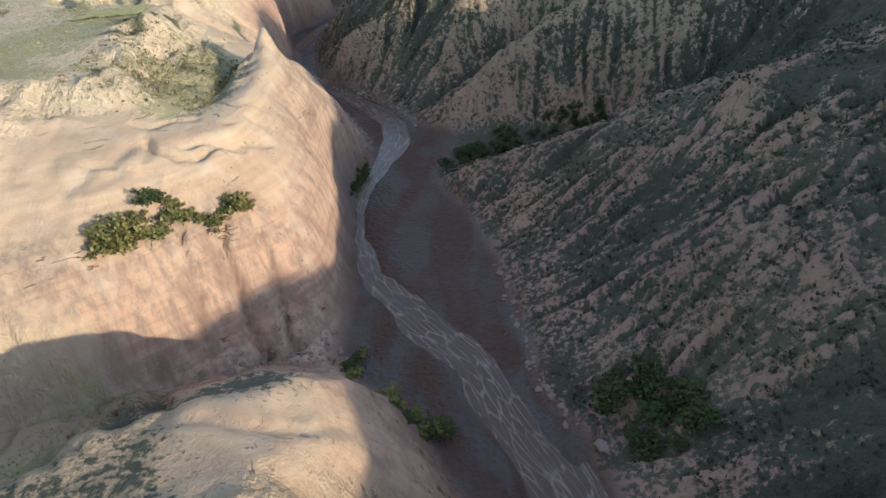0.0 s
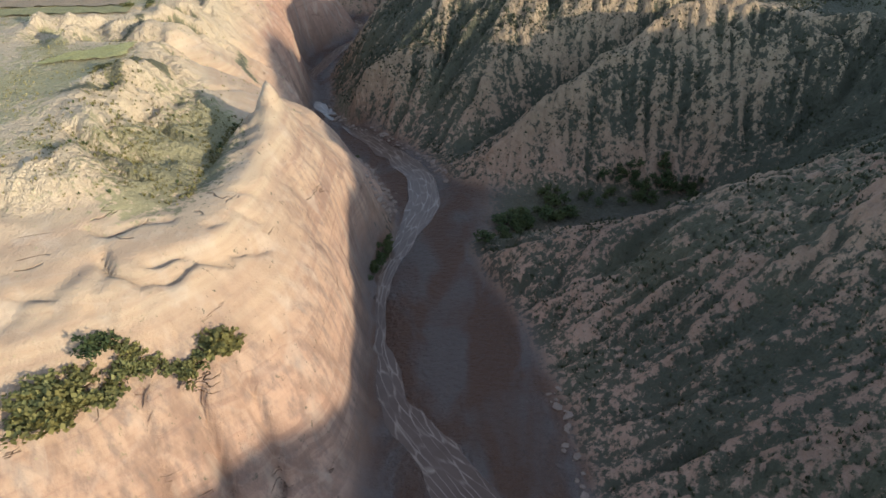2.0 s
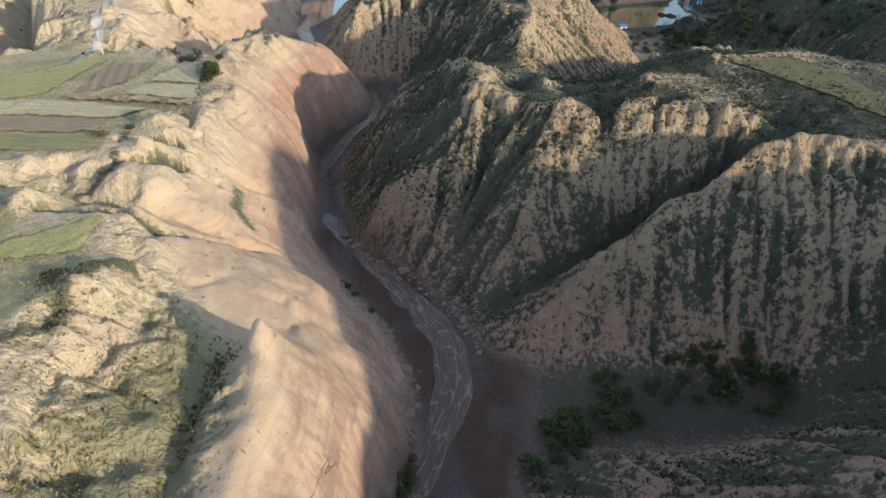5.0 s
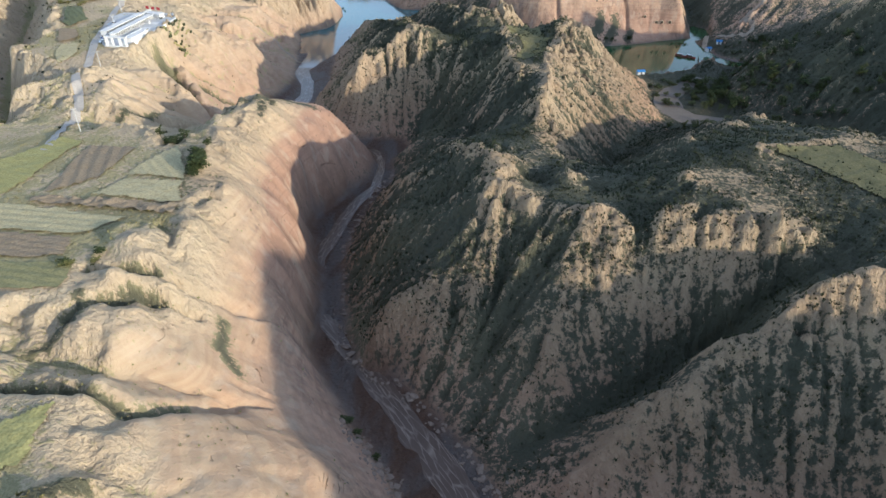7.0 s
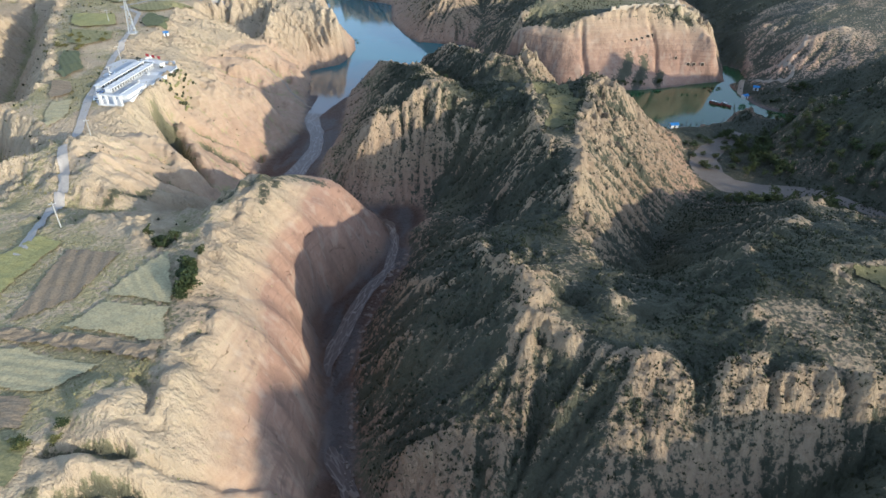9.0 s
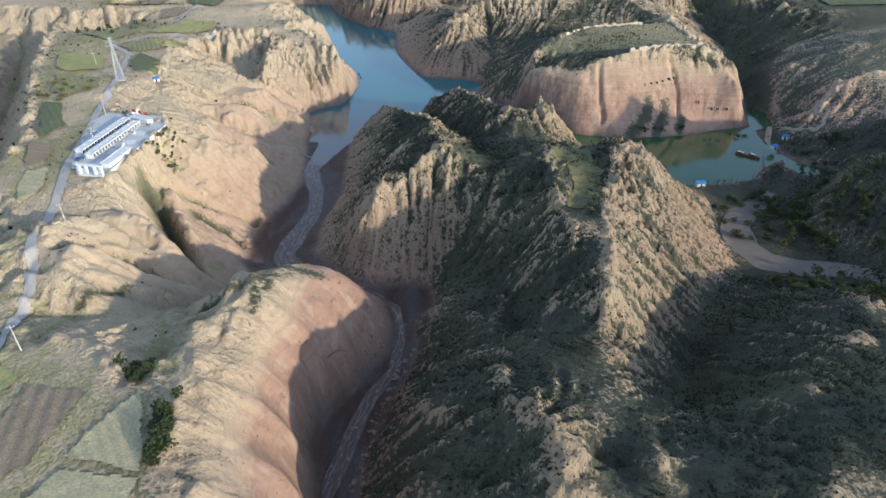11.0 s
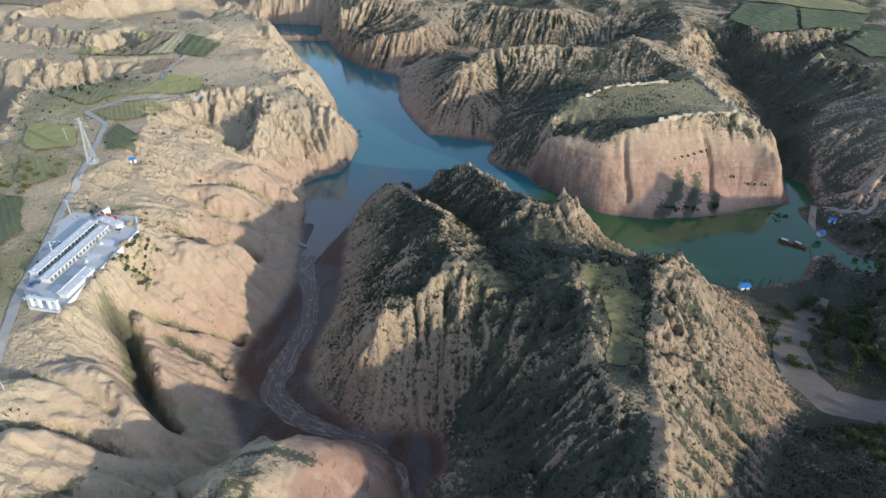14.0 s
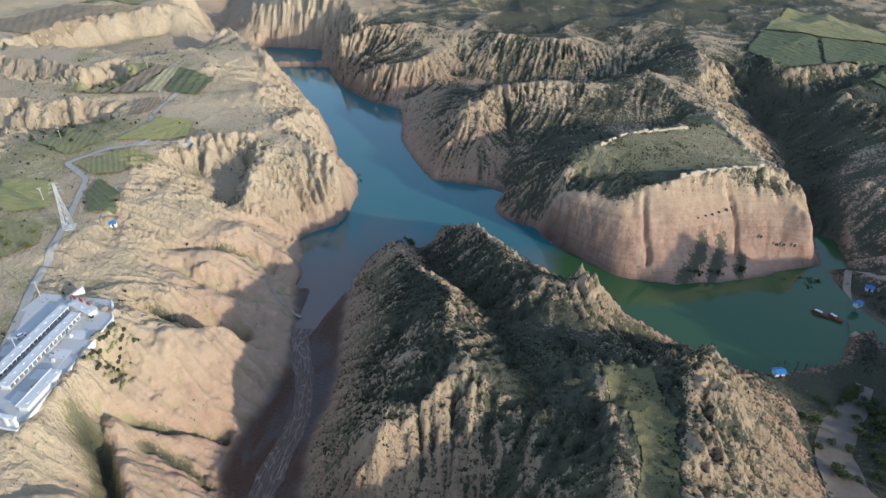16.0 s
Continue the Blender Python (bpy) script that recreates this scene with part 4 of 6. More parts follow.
for points, width, depth in (
    ([(-49, 114), (-46, 110), (-44, 106), (-40, 103)], 1.0, 5.0),
    ([(-42, 119), (-39, 115), (-37, 110), (-35, 106)], 0.9, 3.6),
    ([(-39, 126), (-36, 122), (-33, 116)], 0.7, 1.2),
    ([(-56, 112), (-53, 106), (-51, 101)], 0.7, 2.4),
    ([(-66, 128), (-62, 124), (-58, 124), (-53, 127), (-51, 131), (-47, 133)], 0.7, 1.6),
    ([(-70, 134), (-66, 133), (-62, 137), (-58, 138)], 0.6, 1.2),
    ([(-75, 118), (-70, 119), (-66, 117), (-61, 118)], 0.6, 1.0),
    ([(-50, 150), (-47, 152), (-46, 156)], 0.6, 1.0),
    ([(-52, 138), (-49, 141), (-48, 145), (-45, 147)], 0.5, 1.0),
    ([(-70, 246), (-76, 243), (-82, 242), (-92, 240)], 0.8, 1.6),
    ([(-64, 252), (-72, 250), (-80, 249)], 0.6, 1.0),
    ([(-92, 322), (-97, 318), (-103, 318)], 0.7, 1.2),
    ([(-94, 352), (-100, 349), (-108, 350)], 0.6, 1.0),
    ([(-97, 378), (-103, 375), (-108, 376)], 0.6, 1.0),
    ([(-58, 128), (-52, 131), (-47, 136), (-44, 142)], 1.0, 1.8),
    ([(-212, 553), (-200, 554), (-188, 560), (-174, 566)], 5.5, 8.0),
    ([(-176, 508), (-168, 508), (-160, 509)], 4.0, 4.0),
    ([(-197, 484), (-190, 477), (-182, 466), (-173, 453), (-163, 446)], 4.0, 11.0),
    ([(-187, 487), (-179, 477), (-172, 468), (-165, 459)], 4.0, -3.0),
    ([(-192, 516), (-184, 522), (-176, 530)], 7.0, -2.5),
    ([(-200, 425), (-186, 438), (-176, 446)], 7.0, -3.0),
    ([(-214, 596), (-200, 604), (-186, 606)], 6.0, -3.0),
    ([(-198, 490), (-186, 496), (-174, 501), (-160, 508)], 2.8, 6.0),
    ([(-180, 488), (-173, 488), (-164, 486), (-156, 483)], 2.2, 3.0),
    ([(-205, 438), (-192, 437), (-180, 436), (-170, 433)], 2.0, 3.0),
    ([(-192, 412), (-180, 421), (-166, 421), (-152, 428)], 3.0, 4.5),
    ([(-196, 540), (-184, 544), (-172, 550), (-160, 556)], 2.4, 3.0),
    ([(-222, 604), (-206, 612), (-190, 617), (-174, 618)], 3.0, 5.0),
    ([(80, 683), (84, 676), (86, 668), (87, 660)], 1.4, 4.0),
    ([(32, 668), (32, 660), (33, 652), (34, 645)], 1.6, 4.0),
    ([(-100, 268), (-90, 272), (-80, 280)], 1.4, 2.5),
    ([(-117, 266), (-107, 268), (-102, 270), (-97, 270)], 1.5, 3.2),
    ([(-114, 250), (-108, 257), (-104, 261), (-98, 262), (-92, 263)], 1.7, 3.6),
    ([(-116, 226), (-101, 228), (-89, 225), (-82, 234), (-76, 241)], 2.0, 3.6),
    ([(-103, 280), (-104, 286), (-110, 290)], 1.4, 2.5),
    ([(-72, 158), (-80, 164), (-84, 174), (-80, 184)], 1.6, 2.8),
    ([(-70, 172), (-76, 178), (-84, 180)], 1.4, 2.4),
    ([(-68, 150), (-76, 152), (-84, 160)], 1.6, 2.8),
    ([(-74, 190), (-82, 192), (-90, 188)], 1.5, 2.5),
):
    GZ = GZ - groove(GX, GY, points, width, depth)
GZ = GZ - channel(GX, GY, RIVER_PATH, 0.75)
GZ = GZ - channel(GX, GY, STREAM_PATH, 1.3, True)
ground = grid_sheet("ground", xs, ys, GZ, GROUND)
tagged(ground, "tan loess badlands and red sandstone walls with thin grass", "ground", kind="structure")
rock, mud = masks(GX, GY)
steep = np.clip(sample(STEEP, GX, GY), 0, 2)
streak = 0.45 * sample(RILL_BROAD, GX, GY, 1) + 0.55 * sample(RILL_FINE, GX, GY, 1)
shade_side = np.clip(sample(fall[0], GX, GY) * 0.8 - sample(fall[1], GX, GY) * 0.35, -1, 1)      # slopes that face the river keep moister
west = np.maximum(np.clip((-95 - GX) / 40, 0, 1), np.clip((-50 - GX) / 16, 0, 1) * np.clip((320 - GY) / 40, 0, 1)) * (GY < 900) + np.clip((-210 - GX) / 60, 0, 1) * (GY >= 900)
CREASE = np.clip((blurred(GZ, 12) - GZ) / 0.9, -1, 1)      # small hollows between the ribs
NOOK = np.clip((blurred(DEM, 14) - DEM) / 2.0, -1, 1)
DAMP = np.clip((blurred(DEM, 70) - DEM) / 5, -1, 1)      # hollows hold more green than crests
green = 0.78 - 0.25 * np.clip((GY - 735) / 30, 0, 1) + (0.14 - 0.30 * np.clip((185 - GY) / 20, 0, 1) + 0.14 * np.clip((GY - 300) / 30, 0, 1)) * np.clip((GX + 70) / 20, 0, 1) + (0.36 - 0.5 * np.clip((steep - 0.55) / 0.4, 0, 1)) * np.clip((GX + 130) / 15, 0, 1) * np.clip((GY - 462) / 10, 0, 1) * np.clip((700 - GY) / 20, 0, 1) * (0.4 + 0.6 * np.clip((-10 - GX) / 30, 0, 1)) + 0.3 * CREASE + 0.4 * sample(DAMP, GX, GY) + 0.45 * np.clip(sample(NOOK, GX, GY), -0.6, 1) - 0.6 * (streak - 0.5) + 0.35 * (layers_of_fuzz(GX, GY, 2.6, 86, 3) - 0.5) + 1.1 * (layers_of_fuzz(GX, GY, 12, 89, 3, 0.6) - 0.5) - 0.9 * np.clip(-sample(NOOK, GX, GY) - 0.35, 0, 0.6) * np.clip((GZ - 34) / 6, 0, 1) + 0.35 * np.clip((GX - 118) / 15, 0, 1) * np.clip((GY - 670) / 20, 0, 1) * (GY < 930) - 0.3 * (sample(GULLY, GX, GY, 1) - 0.6) - 0.25 * np.clip(steep - 0.3, 0, 1) + 0.42 * shade_side + 0.28 * (layers_of_fuzz(GX, GY, 26, 81) - 0.5) + west * (1.3 * (layers_of_fuzz(GX, GY, 34, 87, 4, 0.6) - 0.5) - 0.22 - 0.2 * (GY > 560) - 0.9 * np.clip(steep - 0.12, 0, 0.5))
green = green * (1 - 0.97 * rock * (1 - 0.5 * ((GX > 140) & (GY > 600)))) * (1 - mud)
seams = 0 * green
green += 0.35 * sample(KNOLL_GRID, GX, GY) * np.clip((25 - GZ) / 10, 0, 1) * (layers_of_fuzz(GX, GY, 9, 103, 3) > 0.46)
green = np.maximum(green, groove(GX, GY, [(-75, 48), (-56, 58), (-42, 66), (-30, 70)], 7.0, 1.0) * (1.0 + 1.6 * (layers_of_fuzz(GX, GY, 8, 104, 3) - 0.5)))
green += 0.75 * sample(KNOLL_GRID, GX, GY) * np.clip(CREASE - 0.3, 0, 1)
for points, width, amount in (
    ([(-197, 484), (-190, 477), (-182, 466), (-173, 453), (-165, 447)], 4.4, 1.6),
    ([(-186, 495), (-174, 500), (-160, 507)], 2.6, 1.0),
    ([(-180, 489), (-166, 487), (-157, 484)], 2.4, 0.9),
    ([(-192, 412), (-180, 421), (-166, 421)], 2.6, 0.9),
    ([(-214, 604), (-200, 614), (-186, 617)], 3.0, 1.0),
    ([(-173, 387), (-170, 397), (-165, 405)], 2.0, 1.0),
    ([(-120, 416), (-109, 420), (-99, 419)], 2.4, 1.0),
    ([(-131, 387), (-122, 390), (-117, 396), (-112, 409)], 2.4, 1.0),
    ([(-111, 384), (-113, 394), (-111, 402)], 1.8, 0.9),
    ([(-206, 556), (-194, 558), (-180, 563)], 3.4, 1.0),
    ([(52, 638), (60, 645), (65, 653), (66, 657)], 3.6, 1.3),
    ([(70, 641), (74, 649), (77, 657), (78, 661)], 3.6, 1.3),
    ([(86, 647), (89, 654), (90, 658)], 3.0, 1.2),
    ([(-117, 266), (-107, 268), (-102, 270)], 1.5, 1.1),
    ([(-114, 250), (-108, 257), (-104, 261), (-98, 262)], 1.7, 1.1),
    ([(-116, 226), (-101, 228), (-89, 225), (-82, 234)], 2.2, 1.1),
    ([(-116, 240), (-110, 246), (-114, 256)], 1.6, 1.0),
    ([(-86, 267), (-84, 257), (-78, 253)], 1.8, 1.0),
    ([(-86, 205), (-92, 198), (-88, 186), (-94, 176)], 2.2, 1.0),
):
    seam = groove(GX, GY, points, width, 1.0)
    green = np.maximum(green, amount * seam)
    seams = np.maximum(seams, seam)
green = np.maximum(green, 0.8 * sample(VALLEY_GRID, GX, GY) + 1.1 * sample(SIDE_GRID, GX, GY))
green = np.maximum(green, sample(HOLLOW_GRID, GX, GY) * (0.72 + 1.5 * (layers_of_fuzz(GX, GY, 13, 99, 3) - 0.5) + 0.5 * np.clip((GX + 72) / 8, -1, 0.6)))
green = np.maximum(green, (0.55 + 0.9 * (layers_of_fuzz(GX, GY, 18, 97, 3) - 0.4)) * ((GY > 684) & (GX > -5) & (GX < 105) & (GY < 770) & (GZ > 34)))
on_mesa = (GY > 690) & (GX > -15) & (GX < 120) & (GY < 800) & (GZ > 34)
layer(ground.data, "dry", np.clip(np.maximum(0.9 * west * (1 - 0.35 * sample(HOLLOW_GRID, GX, GY)), 0.5 * on_mesa) + 0.25 * (fuzz(GX, GY, 20, 84) - 0.5), 0, 1) * (1 - seams))
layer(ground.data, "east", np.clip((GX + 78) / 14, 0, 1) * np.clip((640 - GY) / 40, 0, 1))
layer(ground.data, "soil", np.clip((GX + 2) / 8, 0, 1) * np.clip((205 - GY) / 30, 0, 1))
# streaks of steep rock, spread over the whole gorge to darken its shade too
layer(ground.data, "cliff", np.maximum(np.clip((steep - 0.9) / 0.8, 0, 1), np.clip(1.8 * sample(GORGE_WIDE, GX, GY), 0, 1)))
# red sandstone; below the wall's rim its darker tone also stands for shade
red = np.clip((33.5 - GZ + 2.5 * (layers_of_fuzz(GX, GY, 12, 95, 3) - 0.5)) / 1.5, 0, 1) * np.clip((GY - 282) / 18, 0, 1) * (GX < -60) * (GY < 462)
red = np.maximum(red * (GX > -128), sample(KNOLL_GRID, GX, GY) * np.clip((24 - GZ) / 24, 0, 0.4))
red = np.maximum(red, (0.45 + 0.9 * np.clip(layers_of_fuzz(GX, GZ * 2, 24, 98, 3) - 0.3, 0, 0.6)) * (GY > 625) * (GY < 700) * (GX > -40) * (GX < 140) * np.clip((27 - GZ) / 14, 0, 1))
layer(ground.data, "face", np.maximum(red, 0.25 * np.clip((steep - 0.9) / 0.5, 0, 1)))
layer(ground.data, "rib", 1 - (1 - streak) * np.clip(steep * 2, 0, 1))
layer(ground.data, "rock", rock)
mud = mud * (1 - 0.8 * sample(SIDE_GRID, GX, GY))
layer(ground.data, "mud", mud)
layer(ground.data, "grass", green)


def water_sheet(name, outline, z, material, label, category):
    bm = bmesh.new()
    face = bm.faces.new([bm.verts.new((x, y, z)) for x, y in outline])
    bmesh.ops.triangulate(bm, faces=[face])
    mesh = bpy.data.meshes.new(name)
    bm.to_mesh(mesh)
    bm.free()
    mesh.materials.append(material)
    return tagged(new(name, mesh), label, category, kind="structure")


water_sheet("lake", [(-150, 560), (-175, 640), (-190, 670), (-165, 700), (-165, 760), (-200, 800), (-240, 890), (-305, 1000), (-350, 1080), (-255, 1085), (-225, 1000), (-130, 890), (-120, 800), (-60, 745), (0, 700), (60, 660), (120, 670), (140, 705), (160, 700), (165, 660), (145, 640), (180, 600), (175, 575), (110, 570), (60, 560), (-20, 600), (-70, 640), (-115, 600)], -2.0, LAKE, "still green and blue reservoir between the cliffs", "lake")


def ribbon(name, path, z, material, rough=0.25, step=2.0, lift=None):
    """A strip along (x, y, width) that lies level or on the ground."""
    path = np.array(path, float)
    along = np.r_[0, np.cumsum(np.hypot(*np.diff(path[:, :2], axis=0).T))]
    s = np.arange(0, along[-1], step)
    p = np.stack([np.interp(s, along, path[:, k]) for k in range(3)], -1)
    for _ in range(6):
        p[1:-1] = 0.5 * p[1:-1] + 0.25 * (p[2:] + p[:-2])
    way = np.gradient(p[:, :2], axis=0)
    side = np.stack([-way[:, 1], way[:, 0]], -1) / np.hypot(*way.T)[:, None]
    across = np.linspace(-0.5, 0.5, 15)
    wide = p[:, 2:3] * (1 + rough * (fuzz(p[:, 0], p[:, 1], 7.0, 91) - 0.5) * 2)[:, None]
    q = p[:, None, :2] + side[:, None] * (across[None] * wide)[..., None]
    heights = np.full(q.shape[:2], float(z)) if lift is None else lift(q)
    verts = np.concatenate([q, heights[..., None]], -1).reshape(-1, 3)
    k = len(across)
    faces = [(a * k + b, a * k + b + 1, (a + 1) * k + b + 1, (a + 1) * k + b) for a in range(len(p) - 1) for b in range(k - 1)]
    mesh = bpy.data.meshes.new(name)
    mesh.from_pydata([tuple(v) for v in verts], [], faces)
    layer(mesh, "along", np.repeat(s[: len(p)], k))
    layer(mesh, "across", (across[None] * wide).ravel())
    mesh.materials.append(material)
    for face in mesh.polygons:
        face.use_smooth = True
    return new(name, mesh)


river = ribbon("river", [(x, y, 1.25 * w + 0.6) for x, y, w in RIVER_PATH], 0.60, RIVER, 0.2, lift=lambda q: bed(q[..., 1]) - 0.2 - 0.75 * np.clip((q[..., 1] - 560) / 50, 0, 1))
tagged(river, "shallow muddy braided river over brown silt", "river", kind="structure")


# ---- things: helpers ----
def plain(name, a, b, rough=0.85, scale=1.2, metal=0.0, relief=0.02):
    """A worn painted, mineral or wooden surface between two colours."""
    n = Nodes(name)
    at = n.place()
    grain = n.mix(n.noise(at, scale, 5), a, b)
    grain = n.mix(n.ramp(n.noise(at, scale * 7, 3), (0.45, 0.0), (0.7, 0.3)), grain, tuple(0.6 * v for v in a))
    n.put(Base_Color=grain, Roughness=rough, Metallic=metal)
    return n.bump(n.noise(at, scale * 6, 3), 0.4, relief).material


def leafy(name, dark, light):
    n = Nodes(name)
    at = n.place()
    colour = n.mix(n.island(), dark, light)
    colour = n.mix(n.ramp(n.random(), (0.2, 0.0), (0.9, 0.45)), colour, tuple(0.5 * (p + q) * f for p, q, f in zip(dark, light, (1.5, 1.15, 0.8))))
    n.put(Base_Color=n.mix(n.noise(at, 2.0, 3), colour, n.mix(0.5, colour, dark)), Roughness=0.8, Specular_IOR_Level=0.2)
    return n.material


WHITE = plain("whitewash", (0.66, 0.65, 0.62), (0.80, 0.79, 0.76))
STONE = plain("grey_paving", (0.48, 0.47, 0.46), (0.60, 0.59, 0.57), scale=0.5)
ROOF = plain("pale_roof", (0.62, 0.61, 0.60), (0.76, 0.75, 0.73), scale=0.4)
DARK = plain("dark_opening", (0.03, 0.028, 0.026), (0.05, 0.045, 0.04))
RED = plain("red_cloth", (0.42, 0.03, 0.03), (0.55, 0.05, 0.05), 0.7)
BLUE = plain("blue_sheet", (0.03, 0.16, 0.42), (0.06, 0.24, 0.55), 0.5)
STEEL = plain("galvanised_steel", (0.50, 0.51, 0.50), (0.62, 0.62, 0.60), 0.45, metal=0.5)
CONCRETE = plain("concrete", (0.42, 0.40, 0.37), (0.56, 0.54, 0.50))
WOOD = plain("weathered_wood", (0.10, 0.07, 0.05), (0.20, 0.15, 0.11))
HULL = plain("red_hull", (0.20, 0.045, 0.035), (0.30, 0.08, 0.06), 0.6)
EARTH = plain("rammed_earth", (0.42, 0.34, 0.24), (0.56, 0.47, 0.35), scale=0.4, relief=0.1)
CAVE = plain("cave_shade", (0.035, 0.026, 0.02), (0.07, 0.05, 0.04))
TRACK = plain("road_surface", (0.34, 0.31, 0.28), (0.46, 0.42, 0.37), scale=0.25)
DIRT = plain("dirt_road", (0.30, 0.23, 0.17), (0.42, 0.34, 0.26), scale=0.25)
BED = plain("gravel_bed", (0.13, 0.105, 0.085), (0.21, 0.175, 0.145), scale=0.3)
SLAB = plain("pale_slab_rock", (0.19, 0.135, 0.105), (0.31, 0.235, 0.185), scale=0.5, relief=0.08)
BARK = plain("bark", (0.07, 0.055, 0.04), (0.13, 0.10, 0.075))
PAINT = [plain("car_paint", a, b, 0.3) for a, b in (((0.7, 0.7, 0.7), (0.8, 0.8, 0.8)), ((0.05, 0.10, 0.25), (0.07, 0.13, 0.3)))]
RUBBER = plain("rubber", (0.02, 0.02, 0.02), (0.035, 0.035, 0.035))
GLASS = plain("dark_glass", (0.02, 0.025, 0.03), (0.03, 0.035, 0.04), 0.1)
LEAF = leafy("leaves", (0.028, 0.044, 0.016), (0.098, 0.115, 0.042))
LEAF_DRY = leafy("yellowing_leaves", (0.10, 0.105, 0.035), (0.25, 0.23, 0.085))
TUFT = leafy("grass_tuft", (0.030, 0.040, 0.020), (0.082, 0.086, 0.048))
BRUSH = leafy("olive_brush", (0.13, 0.125, 0.052), (0.25, 0.23, 0.105))
TUFT_DRY = leafy("dry_tuft", (0.20, 0.20, 0.085), (0.38, 0.35, 0.18))


def thing(name, at, label, category, group="", turn=0.0, kind=""):
    ob = new(name)
    ob.matrix_world = pose(*at, 0, 0, turn)
    return tagged(ob, label, category, group, kind)


def part(name, bm, material, parent, label=""):
    mesh = bpy.data.meshes.new(name)
    bm.to_mesh(mesh)
    bm.free()
    mesh.materials.append(material)
    ob = new(name, mesh)
    ob.parent = parent
    return tagged(ob, label)


def box(bm, at, size, turn=0.0, bevel=0.0):
    """A box on a bmesh, by its middle and size."""
    made = bmesh.ops.create_cube(bm, size=1.0, matrix=pose(*at, 0, 0, turn) @ Matrix.Diagonal((*size, 1)))
    if bevel:
        edges = list({e for v in made["verts"] for e in v.link_edges})
        bmesh.ops.bevel(bm, geom=edges, offset=bevel, segments=1, affect="EDGES")
    return bm


def bar(bm, a, b, thick, sides=4, end=None):
    """A bar from a to b."""
    a, b = Vector(a), Vector(b)
    turn = (b - a).to_track_quat("Z", "Y").to_matrix().to_4x4()
    bmesh.ops.create_cone(bm, cap_ends=True, segments=sides, radius1=thick, radius2=thick if end is None else end, depth=(b - a).length, matrix=Matrix.Translation((a + b) / 2) @ turn)
    return bm


def prism(bm, outline, push):
    """A flat outline drawn out by a push."""
    a = [bm.verts.new(p) for p in outline]
    b = [bm.verts.new(Vector(p) + Vector(push)) for p in outline]
    bm.faces.new(a)
    bm.faces.new(b[::-1])
    for k in range(len(a)):
        bm.faces.new((a[k], b[k], b[(k + 1) % len(a)], a[(k + 1) % len(a)]))
    bmesh.ops.recalc_face_normals(bm, faces=bm.faces[:])
    return bm


def B():
    return bmesh.new()


def ground_z(x, y):
    return float(height_at(np.array([float(x)]), np.array([float(y)]))[0])


# ---- fields, roads ----
def field_material(name, a, b, rows):
    n = Nodes(name)
    at = n.place()
    mottled = n.mix(n.noise(at, 0.25, 5), a, b)
    mottled = n.mix(n.ramp(n.noise(at, 1.6, 4), (0.4, 0.0), (0.7, 0.55)), mottled, tuple(0.5 * v for v in a))
    n.put(Base_Color=mottled, Roughness=0.95, Specular_IOR_Level=0.15)
    return n.bump(n.noise(at, 1.8, 4), 0.9, 0.3).material


def field(outline, colour, label, turn=0.0, pitch=2.4, high=0.25, step=0.7, name="crop_field"):
    """A tilled plot that lies on the ground, with its furrows."""
    outline = np.array(outline, float)
    low, top = outline.min(0) - step, outline.max(0) + step
    step = max(step, float(np.max(top - low)) / 140)
    px, py = np.meshgrid(np.arange(low[0], top[0], step), np.arange(low[1], top[1], step), indexing="ij")
    keep = inside(outline, px + 3.0 * (layers_of_fuzz(px, py, 7, 111, 4, 0.6) - 0.5), py + 3.0 * (layers_of_fuzz(px, py, 7, 121, 4, 0.6) - 0.5))
    c, s = math.cos(radians(turn)), math.sin(radians(turn))
    furrow = 0.5 + 0.5 * np.sin(2 * np.pi * (px * c + py * s) / max(pitch, 3.3 * step)) if pitch > 2 else fuzz(px, py, 1.6, 114)
    pz = blurred(height_at(px, py), 3) + (0.3 if px.mean() > -240 and py.mean() < 620 else 0.9) + high * furrow * (0.6 + 0.8 * fuzz(px, py, 1.5, 113))
    index = np.full(px.shape, -1)
    used = np.zeros(px.shape, bool)
    cell = keep[:-1, :-1] & keep[1:, :-1] & keep[1:, 1:] & keep[:-1, 1:]
    for dx in (0, 1):
        for dy in (0, 1):
            used[dx : dx + cell.shape[0], dy : dy + cell.shape[1]] |= cell
    index[used] = np.arange(used.sum())
    i, j = np.nonzero(cell)
    faces = np.stack([index[i, j], index[i + 1, j], index[i + 1, j + 1], index[i, j + 1]], -1)
    mesh = bpy.data.meshes.new(name)
    mesh.from_pydata(np.stack([px[used], py[used], pz[used]], -1).tolist(), [], faces.tolist())
    mesh.materials.append(colour)
    return tagged(new(name, mesh), label, "field", "fields on the plateau", kind="structure")


PALE = field_material("pale_stubble", (0.42, 0.36, 0.205), (0.54, 0.47, 0.285), 1)
BROWN = field_material("brown_soil", (0.26, 0.20, 0.13), (0.36, 0.28, 0.19), 1)
OLIVE = field_material("olive_crop", (0.22, 0.205, 0.095), (0.36, 0.325, 0.165), 1)
YELLOW = field_material("yellow_crop", (0.31, 0.285, 0.11), (0.45, 0.41, 0.18), 1)
MEADOW = field_material("meadow_grass", (0.125, 0.12, 0.058), (0.20, 0.18, 0.095), 1)
GREEN = field_material("green_crop", (0.11, 0.125, 0.066), (0.20, 0.205, 0.11), 1)

